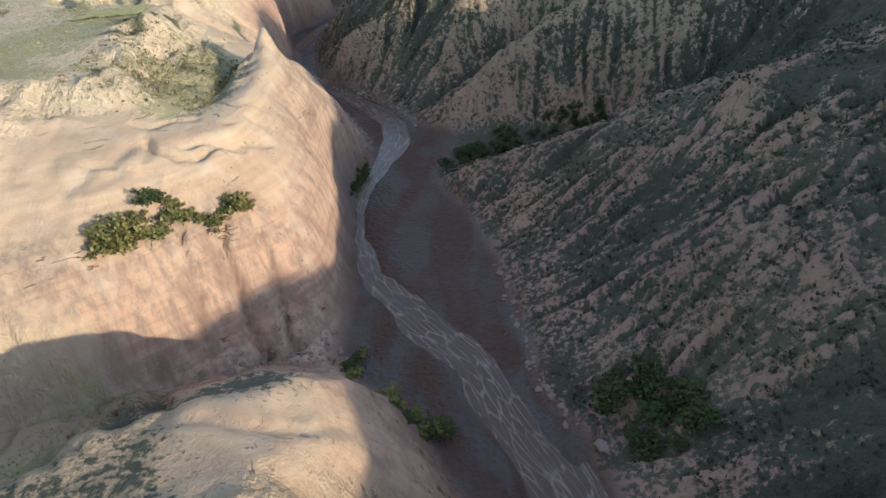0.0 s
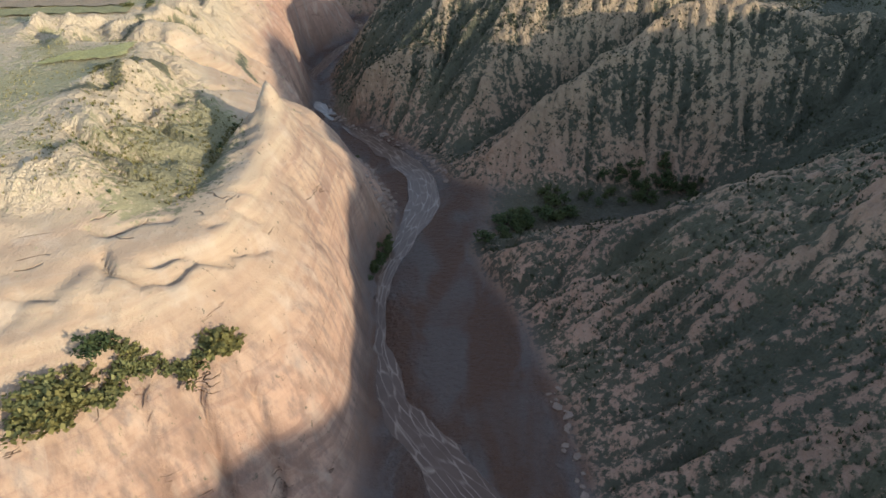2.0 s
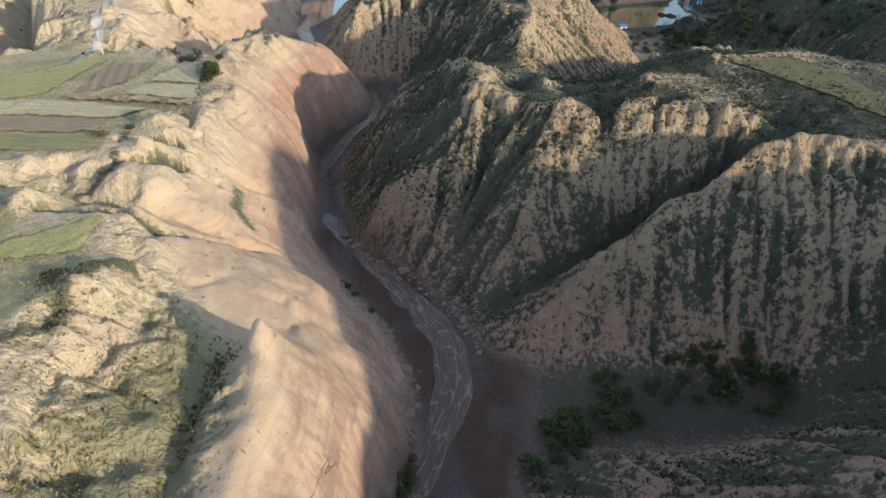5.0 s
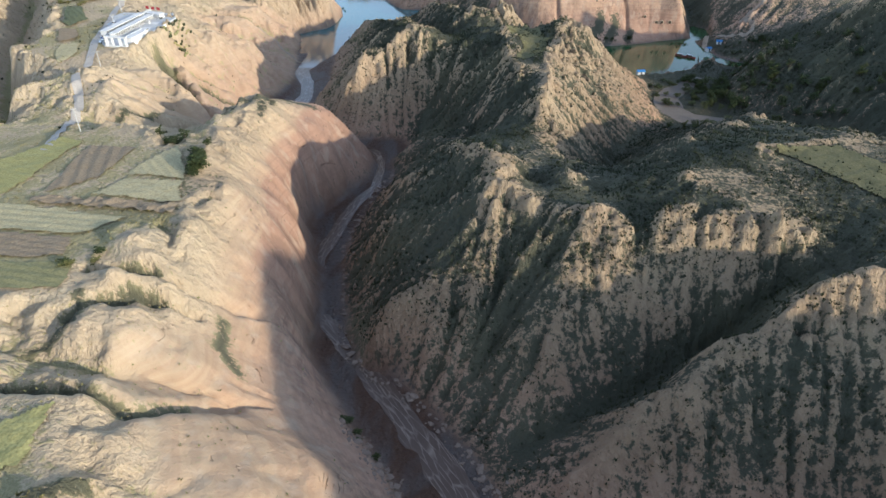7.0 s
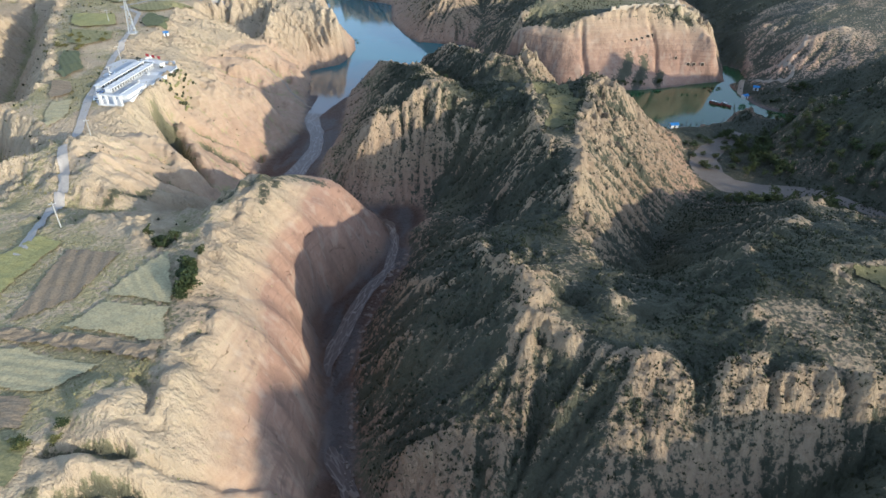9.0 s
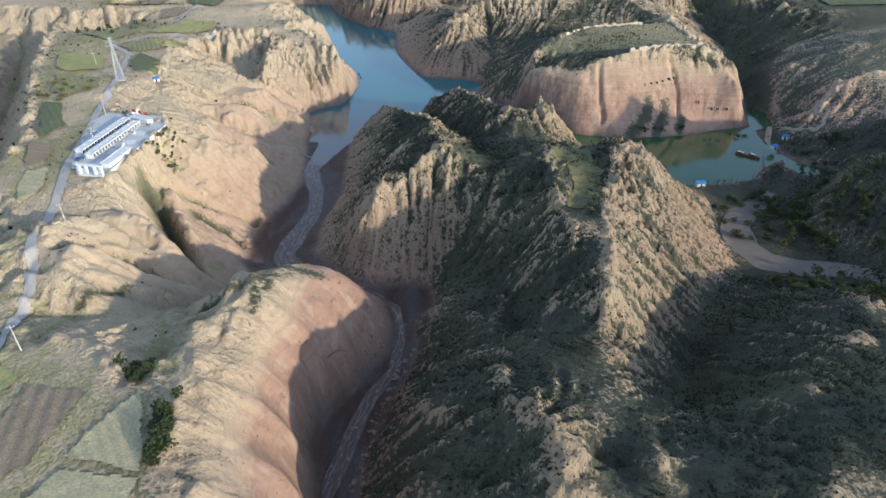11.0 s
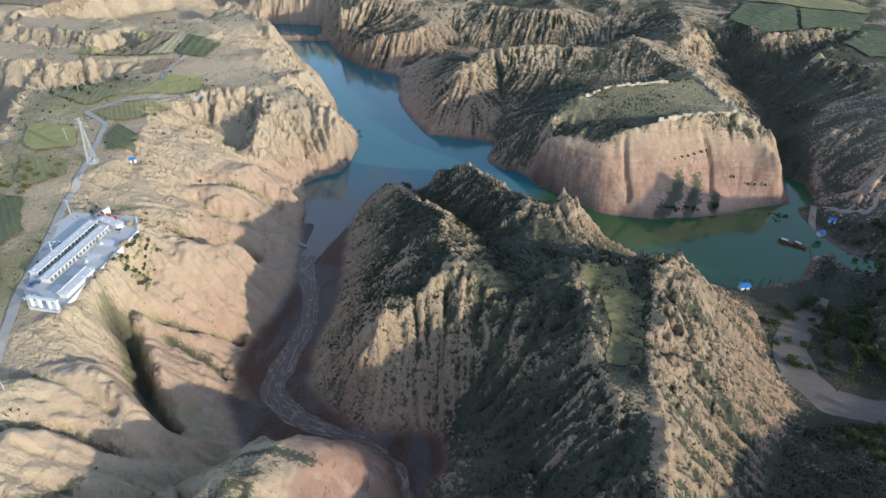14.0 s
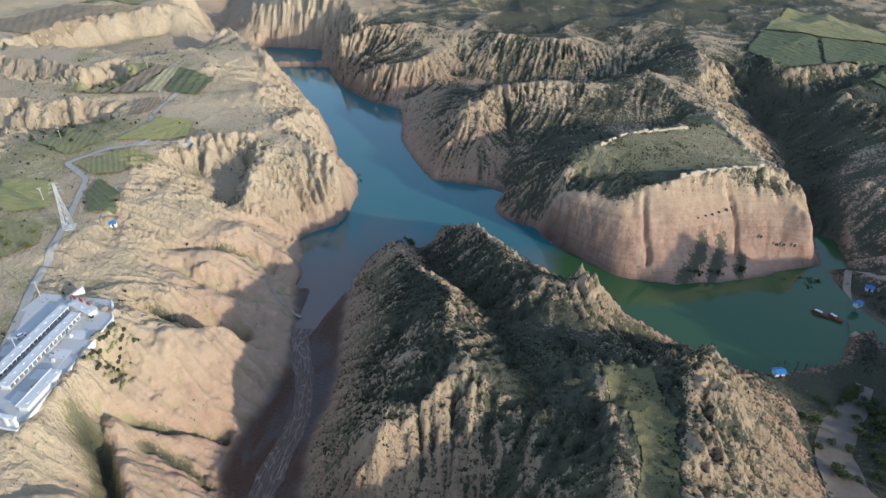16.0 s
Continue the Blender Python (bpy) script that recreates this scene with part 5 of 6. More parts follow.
field([(-138, 305), (-134, 317), (-114, 317), (-108, 302)], PALE, "pale grey-green stubble field with straight furrows", 65, 3.0)
field([(-154, 299), (-155, 304), (-108, 300.5), (-107, 294)], BROWN, "strip of brown dried stalks along a field", 0, 1.6, 1.0)
field([(-200, 300), (-155, 298), (-120, 292), (-127, 281), (-150, 283), (-200, 285)], PALE, "pale harvested field with faint furrows", 85, 3.2)
field([(-200, 284), (-148, 282), (-128, 279.5), (-125, 270.5), (-140, 269), (-200, 268)], BROWN, "brown ploughed field", 80, 2.4)
field([(-195, 266), (-138, 267), (-121, 269), (-118, 257), (-130, 254.5), (-195, 250)], OLIVE, "yellow-green grassy field", 80, 3.0)
field([(-190, 290), (-164, 306), (-163, 347), (-173, 351), (-181, 330), (-215, 310)], YELLOW, "long strip of yellow-green crop", 70, 4.0)
field([(-136, 320), (-127, 345), (-114, 318)], PALE, "grey fallow three-cornered field", 40, 3.0)
field([(-153, 305), (-159, 343), (-141, 343), (-141, 318)], BROWN, "dry earth plot with low ridges", 20, 4.0)
field([(-119, 200), (-114, 209), (-99, 222), (-96, 207)], YELLOW, "small plot of yellow flowering crop", 45, 2.0)
field([(-200, 160), (-140, 172), (-141, 214), (-200, 240)], OLIVE, "rough green field on the plateau", 60, 3.0)
field([(-385, 777), (-357, 857), (-345, 853), (-352, 779)], OLIVE, "olive strip field with long furrows", 20, 6.0, 0.4)
field([(-350, 779), (-343, 852), (-331, 848), (-328, 783)], BROWN, "brown strip field with long furrows", 15, 6.0, 0.4)
field([(-326, 783), (-329, 847), (-318, 843), (-309, 786)], PALE, "pale strip field with long furrows", 10, 5.0, 0.4)
field([(-305, 787), (-322, 846), (-283, 827), (-279, 784)], GREEN, "orchard plot in green rows", 10, 7.0, 0.4)
field([(-600, 950), (-545, 1050), (-455, 1044), (-470, 1000), (-500, 925)], BROWN, "wide brown field on a far terrace", 30, 8.0, 0.3)
field([(-545, 1075), (-462, 1066), (-450, 1110), (-480, 1200), (-560, 1200)], OLIVE, "wide olive field on a far terrace", 30, 8.0, 0.3)
field([(165, 940), (182, 890), (215, 902), (240, 980), (200, 1010)], GREEN, "broad green field on the far plateau", 30, 8.0, 0.3)
field([(218, 903), (268, 905), (300, 960), (244, 982)], GREEN, "deep green field on the far plateau", 30, 8.0, 0.3)
field([(202, 1013), (243, 985), (302, 963), (330, 1010), (250, 1090)], OLIVE, "yellowing field on the far plateau", 30, 8.0, 0.3)
field([(236, 890), (276, 905), (330, 890), (300, 830), (240, 822)], GREEN, "green terrace field past the gorge", 30, 7.0, 0.3)
field([(76, 348), (99, 353), (112, 333), (114, 302), (105, 293), (94, 318)], MEADOW, "smooth green meadow on the hilltop", 30, 1.6, 0.15)
field([(-10, 518), (8, 520), (13, 490), (6, 456), (-7, 458), (-2, 474), (-3, 490), (-10, 505)], MEADOW, "small green meadow on the hilltop", 30, 1.6, 0.15)
field([(-274, 625), (-277, 644), (-255, 628), (-249, 610), (-262, 606)], GREEN, "green vegetable plot beside the road", 50, 3.0)
field([(-308, 598), (-276, 592), (-268, 575), (-280, 562), (-292, 566)], OLIVE, "green orchard field beside the road", 40, 3.0, 0.15)
field([(-288, 553), (-276, 551), (-256, 522), (-258, 504), (-267, 512)], GREEN, "bushy green field beside the road", 40, 3.0, 0.2)
field([(-261, 500), (-250, 500), (-240, 482), (-247, 474), (-256, 488)], BROWN, "dark brown ploughed field", 80, 3.0)
field([(-300, 660), (-282, 690), (-262, 686), (-268, 652), (-285, 648)], OLIVE, "small olive plot below the road bend", 30, 3.0, 0.2)
field([(-300, 700), (-290, 742), (-262, 740), (-255, 712), (-272, 706)], YELLOW, "yellow-brown plot inside the road bend", 60, 3.0, 0.2)
field([(-345, 690), (-312, 672), (-306, 700), (-330, 730), (-350, 725)], OLIVE, "green fallow plot beside the road", 20, 4.0, 0.2)
field([(-316, 748), (-300, 750), (-298, 774), (-316, 772)], BROWN, "small brown ploughed plot under the cliff", 10, 3.0, 0.2)
field([(-332, 640), (-300, 640), (-284, 610), (-305, 602), (-318, 612)], YELLOW, "yellowing strip field beside the pylon", 75, 3.0, 0.2)
field([(-244, 470), (-236, 476), (-226, 456), (-228, 441), (-237, 453)], PALE, "pale fallow field beside the road", 80, 4.0)


def on_ground(lift):
    return lambda q: height_at(q[..., 0], q[..., 1]) + lift


road = ribbon("road", [(-172, 338, 3.6), (-176, 350, 3.6), (-184, 370, 3.6), (-189, 390, 3.6), (-203, 414, 3.6), (-212, 436, 3.6), (-219, 456, 3.8), (-228, 476, 4.2), (-238, 508, 3.8), (-246, 530, 3.6), (-254, 552, 3.4), (-260, 572, 3.4), (-267, 595, 3.4), (-276, 620, 3.2), (-284, 643, 3.2), (-298, 655, 3.2), (-308, 662, 3.2), (-296, 682, 3.2), (-278, 704, 3.2), (-284, 720, 3.2), (-297, 746, 3.0), (-294, 782, 3.0), (-312, 815, 3.0), (-330, 852, 3.0)], 0, TRACK, 0.12, 1.5, on_ground(0.35))
tagged(road, "narrow pale concrete road winding along the plateau", "road", kind="structure")
spur = ribbon("side_road", [(-308, 662, 2.6), (-292, 690, 2.6), (-270, 704, 2.6), (-245, 706, 2.4)], 0, TRACK, 0.12, 1.5, on_ground(0.36))
tagged(spur, "pale dirt side road on the plateau", "road", kind="structure")
valley = ribbon("dry_stream_bed", [(x, y, 1.15 * w) for x, y, w in STREAM_PATH], 0, BED, 0.3, 1.0, lambda q: sample(SOFT, q[..., 0], q[..., 1]) - 0.45)
tagged(valley, "dry gravel stream bed in the shaded side valley", "stream bed", kind="structure")
trail = ribbon("dirt_track", [(128, 597, 4), (133, 612, 4), (138, 626, 4), (142, 640, 3.5), (146, 652, 3), (157, 641, 2.6), (168, 636, 2.6), (175, 640, 2.6), (173, 648, 2.6), (167, 651, 2.4), (177, 656, 2.4), (185, 661, 2.4), (190, 671, 2.4)], 0, DIRT, 0.2, 1.2, on_ground(0.45))
tagged(trail, "pale dirt track over the causeway and up the slope", "track", kind="structure")
path = ribbon("foot_path", [(-150, 588, 1.6), (-164, 596, 1.6), (-174, 610, 1.6), (-186, 615, 1.6), (-196, 606, 1.6), (-206, 600, 1.6)], 0, DIRT, 0.2, 1.2, on_ground(0.4))
tagged(path, "worn footpath across the red knoll", "path", kind="structure")


# ---- the walled compound on the terrace ----
COURT = 43.9
court = thing("paved_court", (0, 0, 0), "wide grey paved court with a low white parapet", "court", kind="structure")
bm = B()
outline = [(-206, 467), (-219, 469), (-227, 478), (-236, 500), (-246, 528), (-244, 540), (-212, 538), (-205, 526)]
prism(bm, [(x, y, COURT) for x, y in outline], (0, 0, -1.5))
part("slab", bm, STONE, court)
rim = [(-219, 469), (-206, 467), (-205, 526), (-212, 538)]
for (ax, ay), (bx, by) in zip(rim[:-1], rim[1:]):
    bm = B()
    box(bm, ((ax + bx) / 2, (ay + by) / 2, COURT - 1.2), (math.hypot(bx - ax, by - ay), 0.5, 3.2), math.degrees(math.atan2(by - ay, bx - ax)), 0.05)
    part("parapet", bm, WHITE, court)
for k in range(8):
    bm = B()
    box(bm, (-214 + 0.02 * k, 476 + 5.6 * k, COURT + 0.03), (7.0, 5.2, 0.08))
    part("paving_panel", bm, ROOF if k % 2 else STONE, court)


def gallery(at, length, turn, label):
    """A long one-storey white building with an open front of pillars."""
    ob = thing("gallery_building", (*at, COURT), label, "building", "buildings of the compound", turn)
    part("base", box(B(), (0, 0, 0.2), (length + 0.6, 4.4, 0.4), 0, 0.05), STONE, ob)
    part("wall", box(B(), (0, 1.5, 1.9), (length, 0.4, 3.0)), WHITE, ob)
    for side in (-1, 1):
        part("end_wall", box(B(), (side * (length / 2 - 0.15), 0.1, 1.9), (0.3, 2.5, 3.0)), WHITE, ob)
    # a thin dark sheet on the back wall paints the gallery's shade
    part("recess", box(B(), (0, 1.26, 1.85), (length - 0.8, 0.06, 2.7)), DARK, ob, "dark panel standing for the shade behind the pillars")
    roof = box(B(), (0, 0, 3.58), (length + 0.8, 4.6, 0.36), 0, 0.06)
    roof = part("roof", roof, ROOF, ob, "flat pale grey roof")
    part("roof_curb", box(B(), (0, -2.2, 3.9), (length + 0.8, 0.2, 0.3)), WHITE, roof)
    count = int(length / 2.3)
    for k in range(count + 1):
        x = -length / 2 + 0.3 + k * (length - 0.6) / count
        post = box(B(), (x, -1.6, 1.9), (0.45, 0.45, 3.0), 0, 0.04)
        part("pillar", post, WHITE, ob)
        if k < count and k % 2 == 0:
            part("roof_vent", box(B(), (x + 1.1, 0.7, 3.95), (0.9, 0.9, 0.4), 0, 0.05), WHITE, roof)
    ob.scale.z = 0.62
    return ob


gallery((-228.3, 509), 41, 87, "long white one-storey gallery with a row of pillars")
gallery((-221.0, 505), 41, 87, "long white one-storey gallery facing the paved court")
gallery((-208.6, 484.5), 18, -93, "short white hall along the edge of the court")
end_hall = gallery((-219.5, 530), 13, 155, "white end hall closing the paved court")
gate = thing("entrance_gate", (-212.5, 469.5, COURT), "white entrance gate with a flat lintel and side blocks", "gate", turn=-8)
for x in (-5.5, -2.2, 2.2, 5.5):
    part("gate_pillar", box(B(), (x, 0, 2.0), (1.1, 1.1, 4.0), 0, 0.06), WHITE, gate)
part("lintel", box(B(), (0, 0, 4.3), (13, 1.4, 0.6), 0, 0.06), WHITE, gate)
for x in (-4, 4):
    part("side_wall", box(B(), (x, 0.2, 1.2), (2.4, 0.4, 2.4)), ROOF, gate)
for k in range(3):
    banner = thing("banner", (-224 + 4.2 * k, 532.6 - 1.9 * k, COURT), "bright red banner on two steel posts", "banner", "banners at the end hall", -24)
    for x in (-1.4, 1.4):
        part("post", bar(B(), (x, 0, 0), (x, 0, 5.6), 0.06, 6), STEEL, banner)
    part("cloth", box(B(), (0, 0, 4.8), (2.8, 0.08, 1.5)), RED, banner, "red cloth panel")
for x, y in ((-213, 486), (-214, 500), (-215.5, 514)):
    urn = thing("stone_urn", (x, y, COURT), "white stone urn on a square base in the court", "urn", "urns in the court")
    part("plinth", box(B(), (0, 0, 0.3), (1.2, 1.2, 0.6), 0, 0.05), WHITE, urn)
    bm = B()
    bmesh.ops.create_cone(bm, cap_ends=True, segments=10, radius1=0.35, radius2=0.75, depth=1.1, matrix=Matrix.Translation((0, 0, 1.15)))
    part("bowl", bm, STONE, urn)
terrace = thing("retaining_wall", (-230, 541, 40), "white retaining wall below the road embankment", "wall", turn=78)
part("wall", box(B(), (0, 0, 2.2), (9, 0.7, 4.8), 0, 0.08), WHITE, terrace)
part("coping", box(B(), (0, 0, 4.7), (9.4, 1.0, 0.3), 0, 0.05), CONCRETE, terrace)
garden = thing("terraced_garden", (0, 0, 0), "stepped garden beds with clipped hedges", "garden", kind="structure")
for k in range(6):
    x = -203.5 + 2.1 * k
    z = ground_z(x, 513)
    hedge = B()
    for m in range(12):
        y = 502 + 1.9 * m
        zz = ground_z(x, y)
        box(hedge, (x + 0.3 * random.random(), y, zz + 0.5), (1.1, 1.8, 1.1 + 0.5 * random.random()), 20 * random.random(), 0.25)
    part("hedge", hedge, TUFT_DRY if k % 2 else TUFT, garden)


def car(x, y, turn, paint, label):
    ob = thing("car", (x, y, COURT), label, "car", "cars by the gate", turn)
    bm = box(B(), (0, 0, 0.62), (4.3, 1.75, 0.62), 0, 0.14)
    body = part("body", bm, paint, ob)
    part("cabin", box(B(), (-0.2, 0, 1.2), (2.3, 1.5, 0.55), 0, 0.16), GLASS, body, "dark glass cabin")
    part("roof", box(B(), (-0.2, 0, 1.49), (1.7, 1.35, 0.06), 0, 0.02), paint, body)
    for dx in (-1.35, 1.35):
        for dy in (-0.8, 0.8):
            part("wheel", bar(B(), (dx, dy - 0.1, 0.33), (dx, dy + 0.1, 0.33), 0.33, 12), RUBBER, ob)
    return ob


car(-222, 474.5, 40, PAINT[0], "white car parked by the entrance gate")
car(-226, 483, 70, PAINT[1], "dark blue car parked beside the gallery")
car(-235, 512, 65, PAINT[0], "white car parked on the grey apron")


# ---- pylon, poles ----
def pylon(x, y, high=25.0):
    z = ground_z(x, y)
    ob = thing("lattice_pylon", (x, y, z), "tall pale steel lattice pylon on a concrete pad", "pylon", turn=20)
    part("pad", box(B(), (0, 0, 0.1), (6, 6, 0.7), 0, 0.1), CONCRETE, ob)
    wide = lambda h: 2.1 - 1.65 * min(1, h / (0.8 * high))
    corners = ((-1, -1), (1, -1), (1, 1), (-1, 1))
    for cx, cy in corners:
        bm = B()
        for a, b in ((0.3, 0.8 * high), (0.8 * high, high)):
            bar(bm, (cx * wide(a), cy * wide(a), a), (cx * wide(b), cy * wide(b), b), 0.17)
        part("leg", bm, STEEL, ob)
    levels = [0.3 + (0.96 * high) * (1 - 0.82**k) / (1 - 0.82**11) for k in range(12)]
    for a, b in zip(levels[:-1], levels[1:]):
        bm = B()
        for (px, py), (qx, qy) in zip(corners, corners[1:] + corners[:1]):
            bar(bm, (px * wide(a), py * wide(a), a), (qx * wide(b), qy * wide(b), b), 0.08)
            bar(bm, (qx * wide(a), qy * wide(a), a), (px * wide(b), py * wide(b), b), 0.08)
            bar(bm, (px * wide(b), py * wide(b), b), (qx * wide(b), qy * wide(b), b), 0.07)
        part("brace", bm, STEEL, ob)
    for h, reach in ((0.80, 3.2), (0.89, 2.6), (0.97, 2.0)):
        bm = B()
        for side in (-1, 1):
            for dz in (0, 0.8):
                bar(bm, (0, 0, h * high + dz), (side * reach, 0, h * high + 0.1), 0.1)
        arm = part("crossarm", bm, STEEL, ob)
        for side in (-1, 1):
            part("insulator", bar(B(), (side * reach * 0.95, 0, h * high), (side * reach * 0.95, 0, h * high - 0.9), 0.1, 6), CONCRETE, arm)
    return ob


pylon(-263.5, 592)


def pole(x, y, high, label):
    z = ground_z(x, y)
    ob = thing("utility_pole", (x, y, z - 0.3), label, "pole", "utility poles", 25)
    part("shaft", bar(B(), (0, 0, 0), (0, 0, high), 0.2, 8, 0.13), CONCRETE, ob)
    part("crossarm", box(B(), (0, 0, high - 0.7), (2.2, 0.16, 0.18)), CONCRETE, ob)
    for dx in (-0.95, 0, 0.95):
        part("insulator", bar(B(), (dx, 0, high - 0.6), (dx, 0, high - 0.3), 0.07, 6), WHITE, ob)
    return ob


for x, y, h in ((-170, 357, 10), (-197, 425, 10), (-243, 537, 9), (-231, 504, 8), (-292, 616, 9), (-217.5, 468, 7), (-335, 700, 9), (-300, 770, 9), (-345, 840, 9)):
    pole(x, y, h, "grey concrete utility pole with a short crossarm")


# ---- mesa: caves, rampart ----
def face_of_mesa(x, z):
    """Where the cliff stands at that height."""
    y = np.arange(615.0, 700.0, 0.25)
    h = height_at(np.full_like(y, x), y)
    return float(y[np.argmax(h >= z)])


def cave(x, z, wide, high):
    y = face_of_mesa(x, z + high * 0.4)
    ob = thing("cave_opening", (x, y - 0.25, z), "dark arched cave opening cut into the cliff", "cave", "cave openings in the cliff")
    inner = [(wide / 2 * math.cos(a), high - wide / 2 + wide / 2 * math.sin(a)) for a in np.linspace(0, math.pi, 9)]
    inner = [(wide / 2, 0.0)] + inner + [(-wide / 2, 0.0)]
    outer = [(px * 1.25, pz * 1.1 - (0.15 if pz == 0 else 0)) for px, pz in inner]
    bm = B()
    rows = [[bm.verts.new((px, py, pz)) for px, pz in ring] for ring, py in ((outer, 0.4), (outer, 0.0), (inner, 0.0), (inner, 1.6))]
    for a, b in zip(rows[:-1], rows[1:]):
        for k in range(len(a) - 1):
            bm.faces.new((a[k], a[k + 1], b[k + 1], b[k]))
    part("rim", bm, EARTH, ob, "worn sandstone rim")
    # a near-black plug just inside the mouth paints the cave's inner shade
    bm = B()
    prism(bm, [(px, 0.12, pz) for px, pz in inner], (0, 0.3, 0))
    part("hollow", bm, CAVE, ob, "dark plug standing for the shade inside")
    return ob


for x, z, w, h in ((62.5, 24.0, 1.5, 2.0), (67, 24.0, 2.2, 2.6), (71, 24.2, 2.2, 2.6), (75, 24.6, 2.4, 2.7), (79.5, 25.0, 2.8, 3.2), (83, 25.6, 1.8, 3.0), (101, 11, 1.6, 3.4), (110, 7.5, 2.4, 3.2), (114, 7.5, 2.4, 3.2), (120, 7.5, 2.2, 3.4)):
    cave(x, z, w, h)


def rampart(points, high, label):
    """A ruined wall of rammed earth that follows the ground."""
    ob = thing("earthen_rampart", (0, 0, 0), label, "wall", "ruined walls on the mesa")
    points = np.array(points, float)
    for a, b in zip(points[:-1], points[1:]):
        count = max(1, int(np.hypot(*(b - a)) / 3.2))
        for k in range(count):
            p = a + (b - a) * (k + 0.5) / count
            h = high * (0.65 + 0.5 * random.random())
            base = ground_z(*p)
            part("wall_block", box(B(), (p[0], p[1], base + h / 2 - 0.5), (3.4, 1.3, h + 1.0), math.degrees(math.atan2(b[1] - a[1], b[0] - a[0])), 0.2), EARTH, ob)
    return ob


rampart([(52, 677), (64, 682), (80, 687), (96, 693), (108, 697)], 2.6, "broken pale rammed-earth wall along the mesa rim")
rampart([(12, 722), (31, 738), (55, 745), (72, 750)], 1.8, "low ruined earth wall at the back of the mesa")
rampart([(97, 766), (101, 748), (106, 725), (112, 708)], 1.8, "low ruined earth wall down the side of the mesa")


# ---- boats, huts and posts at the landing ----
def boat(x, y, turn, length, label):
    ob = thing("boat", (x, y, -2.0), label, "boat", "boats at the landing", turn)
    bm = B()
    rings = []
    for s in np.linspace(-1, 1, 9):
        w = 1.15 * (1 - 0.75 * abs(s) ** 2.4)
        rise = 0.9 + 0.45 * s * s
        rings.append([bm.verts.new((s * length / 2, v * w, z)) for v, z in ((-1, rise), (-0.75, 0.0), (0.0, -0.25), (0.75, 0.0), (1, rise), (0.8, rise), (0.0, 0.35), (-0.8, rise))])
    for a, b in zip(rings[:-1], rings[1:]):
        for k in range(8):
            bm.faces.new((a[k], b[k], b[(k + 1) % 8], a[(k + 1) % 8]))
    bm.faces.new(rings[0])
    bm.faces.new(rings[-1][::-1])
    part("hull", bm, HULL, ob)
    part("deckhouse", box(B(), (-0.15 * length, 0, 1.25), (length * 0.35, 1.4, 1.1), 0, 0.08), WOOD, ob)
    part("canopy", box(B(), (-0.15 * length, 0, 1.9), (length * 0.42, 1.7, 0.12), 0, 0.03), WHITE, ob)
    for s in (-0.3, 0.05, 0.3):
        part("thwart", box(B(), (s * length, 0, 0.72), (0.3, 1.7, 0.08)), WOOD, ob)
    return ob


boat(119, 615, -40, 9, "long dark red wooden boat with a small canopy")
boat(125, 612, -55, 8, "dark wooden boat moored beside the causeway")
boat(128, 580, 75, 7, "rust-red boat drawn up at the dam")


def hut(x, y, turn, size, label):
    z = max(ground_z(x, y), 0.4)
    ob = thing("hut", (x, y, z), label, "hut", "huts at the landing", turn)
    part("wall", box(B(), (0, 0, 1.1), (size, size * 0.75, 2.4), 0, 0.04), WHITE, ob)
    bm = B()
    a, b = size * 0.6, size * 0.5
    prism(bm, [(-a, -b, 2.2), (-a, 0, 3.1), (-a, b, 2.2), (-a, b, 2.05), (-a, 0, 2.95), (-a, -b, 2.05)], (2 * a, 0, 0))
    part("roof", bm, BLUE, ob, "bright blue sheet-metal roof")
    part("door", box(B(), (0, -size * 0.375 - 0.02, 0.95), (0.9, 0.06, 1.9)), DARK, ob)
    return ob


hut(80, 564, 10, 4.5, "small white hut with a blue roof on the shore")
hut(139, 621, 30, 3.6, "small white hut with a blue roof on the causeway")
hut(150, 634, -20, 3.6, "small white hut with a blue roof below the slope")
hut(-246, 601, 20, 3.0, "white shed with a blue roof beside the road")
for k in range(14):
    x, y = 133 - 0.6 * k + random.random(), 606 - 2.4 * k + random.random()
    post = thing("mooring_post", (x - 4, y + 4, -3.0), "dark weathered wooden mooring post in the water", "post", "mooring posts at the dam")
    part("shaft", bar(B(), (0, 0, 0), (0.1, 0.1, 2.6 + random.random()), 0.14, 6, 0.1), WOOD, post)


# ---- plants ----
def clump(bm, at, size, seed, faces=8):
    """An uneven clump of leaves: a few crossed and bent leaf sprays."""
    r = random.Random(seed)
    for k in range(faces):
        a, tilt = r.uniform(0, 6.283), r.uniform(-0.5, 1.1)
        s = size * r.uniform(0.5, 1.0)
        mid = Vector(at) + Vector((r.uniform(-0.5, 0.5), r.uniform(-0.5, 0.5), r.uniform(-0.4, 0.4))) * size
        along = Vector((math.cos(a) * math.cos(tilt), math.sin(a) * math.cos(tilt), math.sin(tilt))) * s
        side = Vector((-math.sin(a), math.cos(a), r.uniform(-0.5, 0.5))) * s * 0.45
        v = [bm.verts.new(p) for p in (mid - along * 0.5, mid + side, mid + along * 0.6, mid - side * 0.8)]
        bm.faces.new((v[0], v[1], v[2]))
        bm.faces.new((v[0], v[2], v[3]))


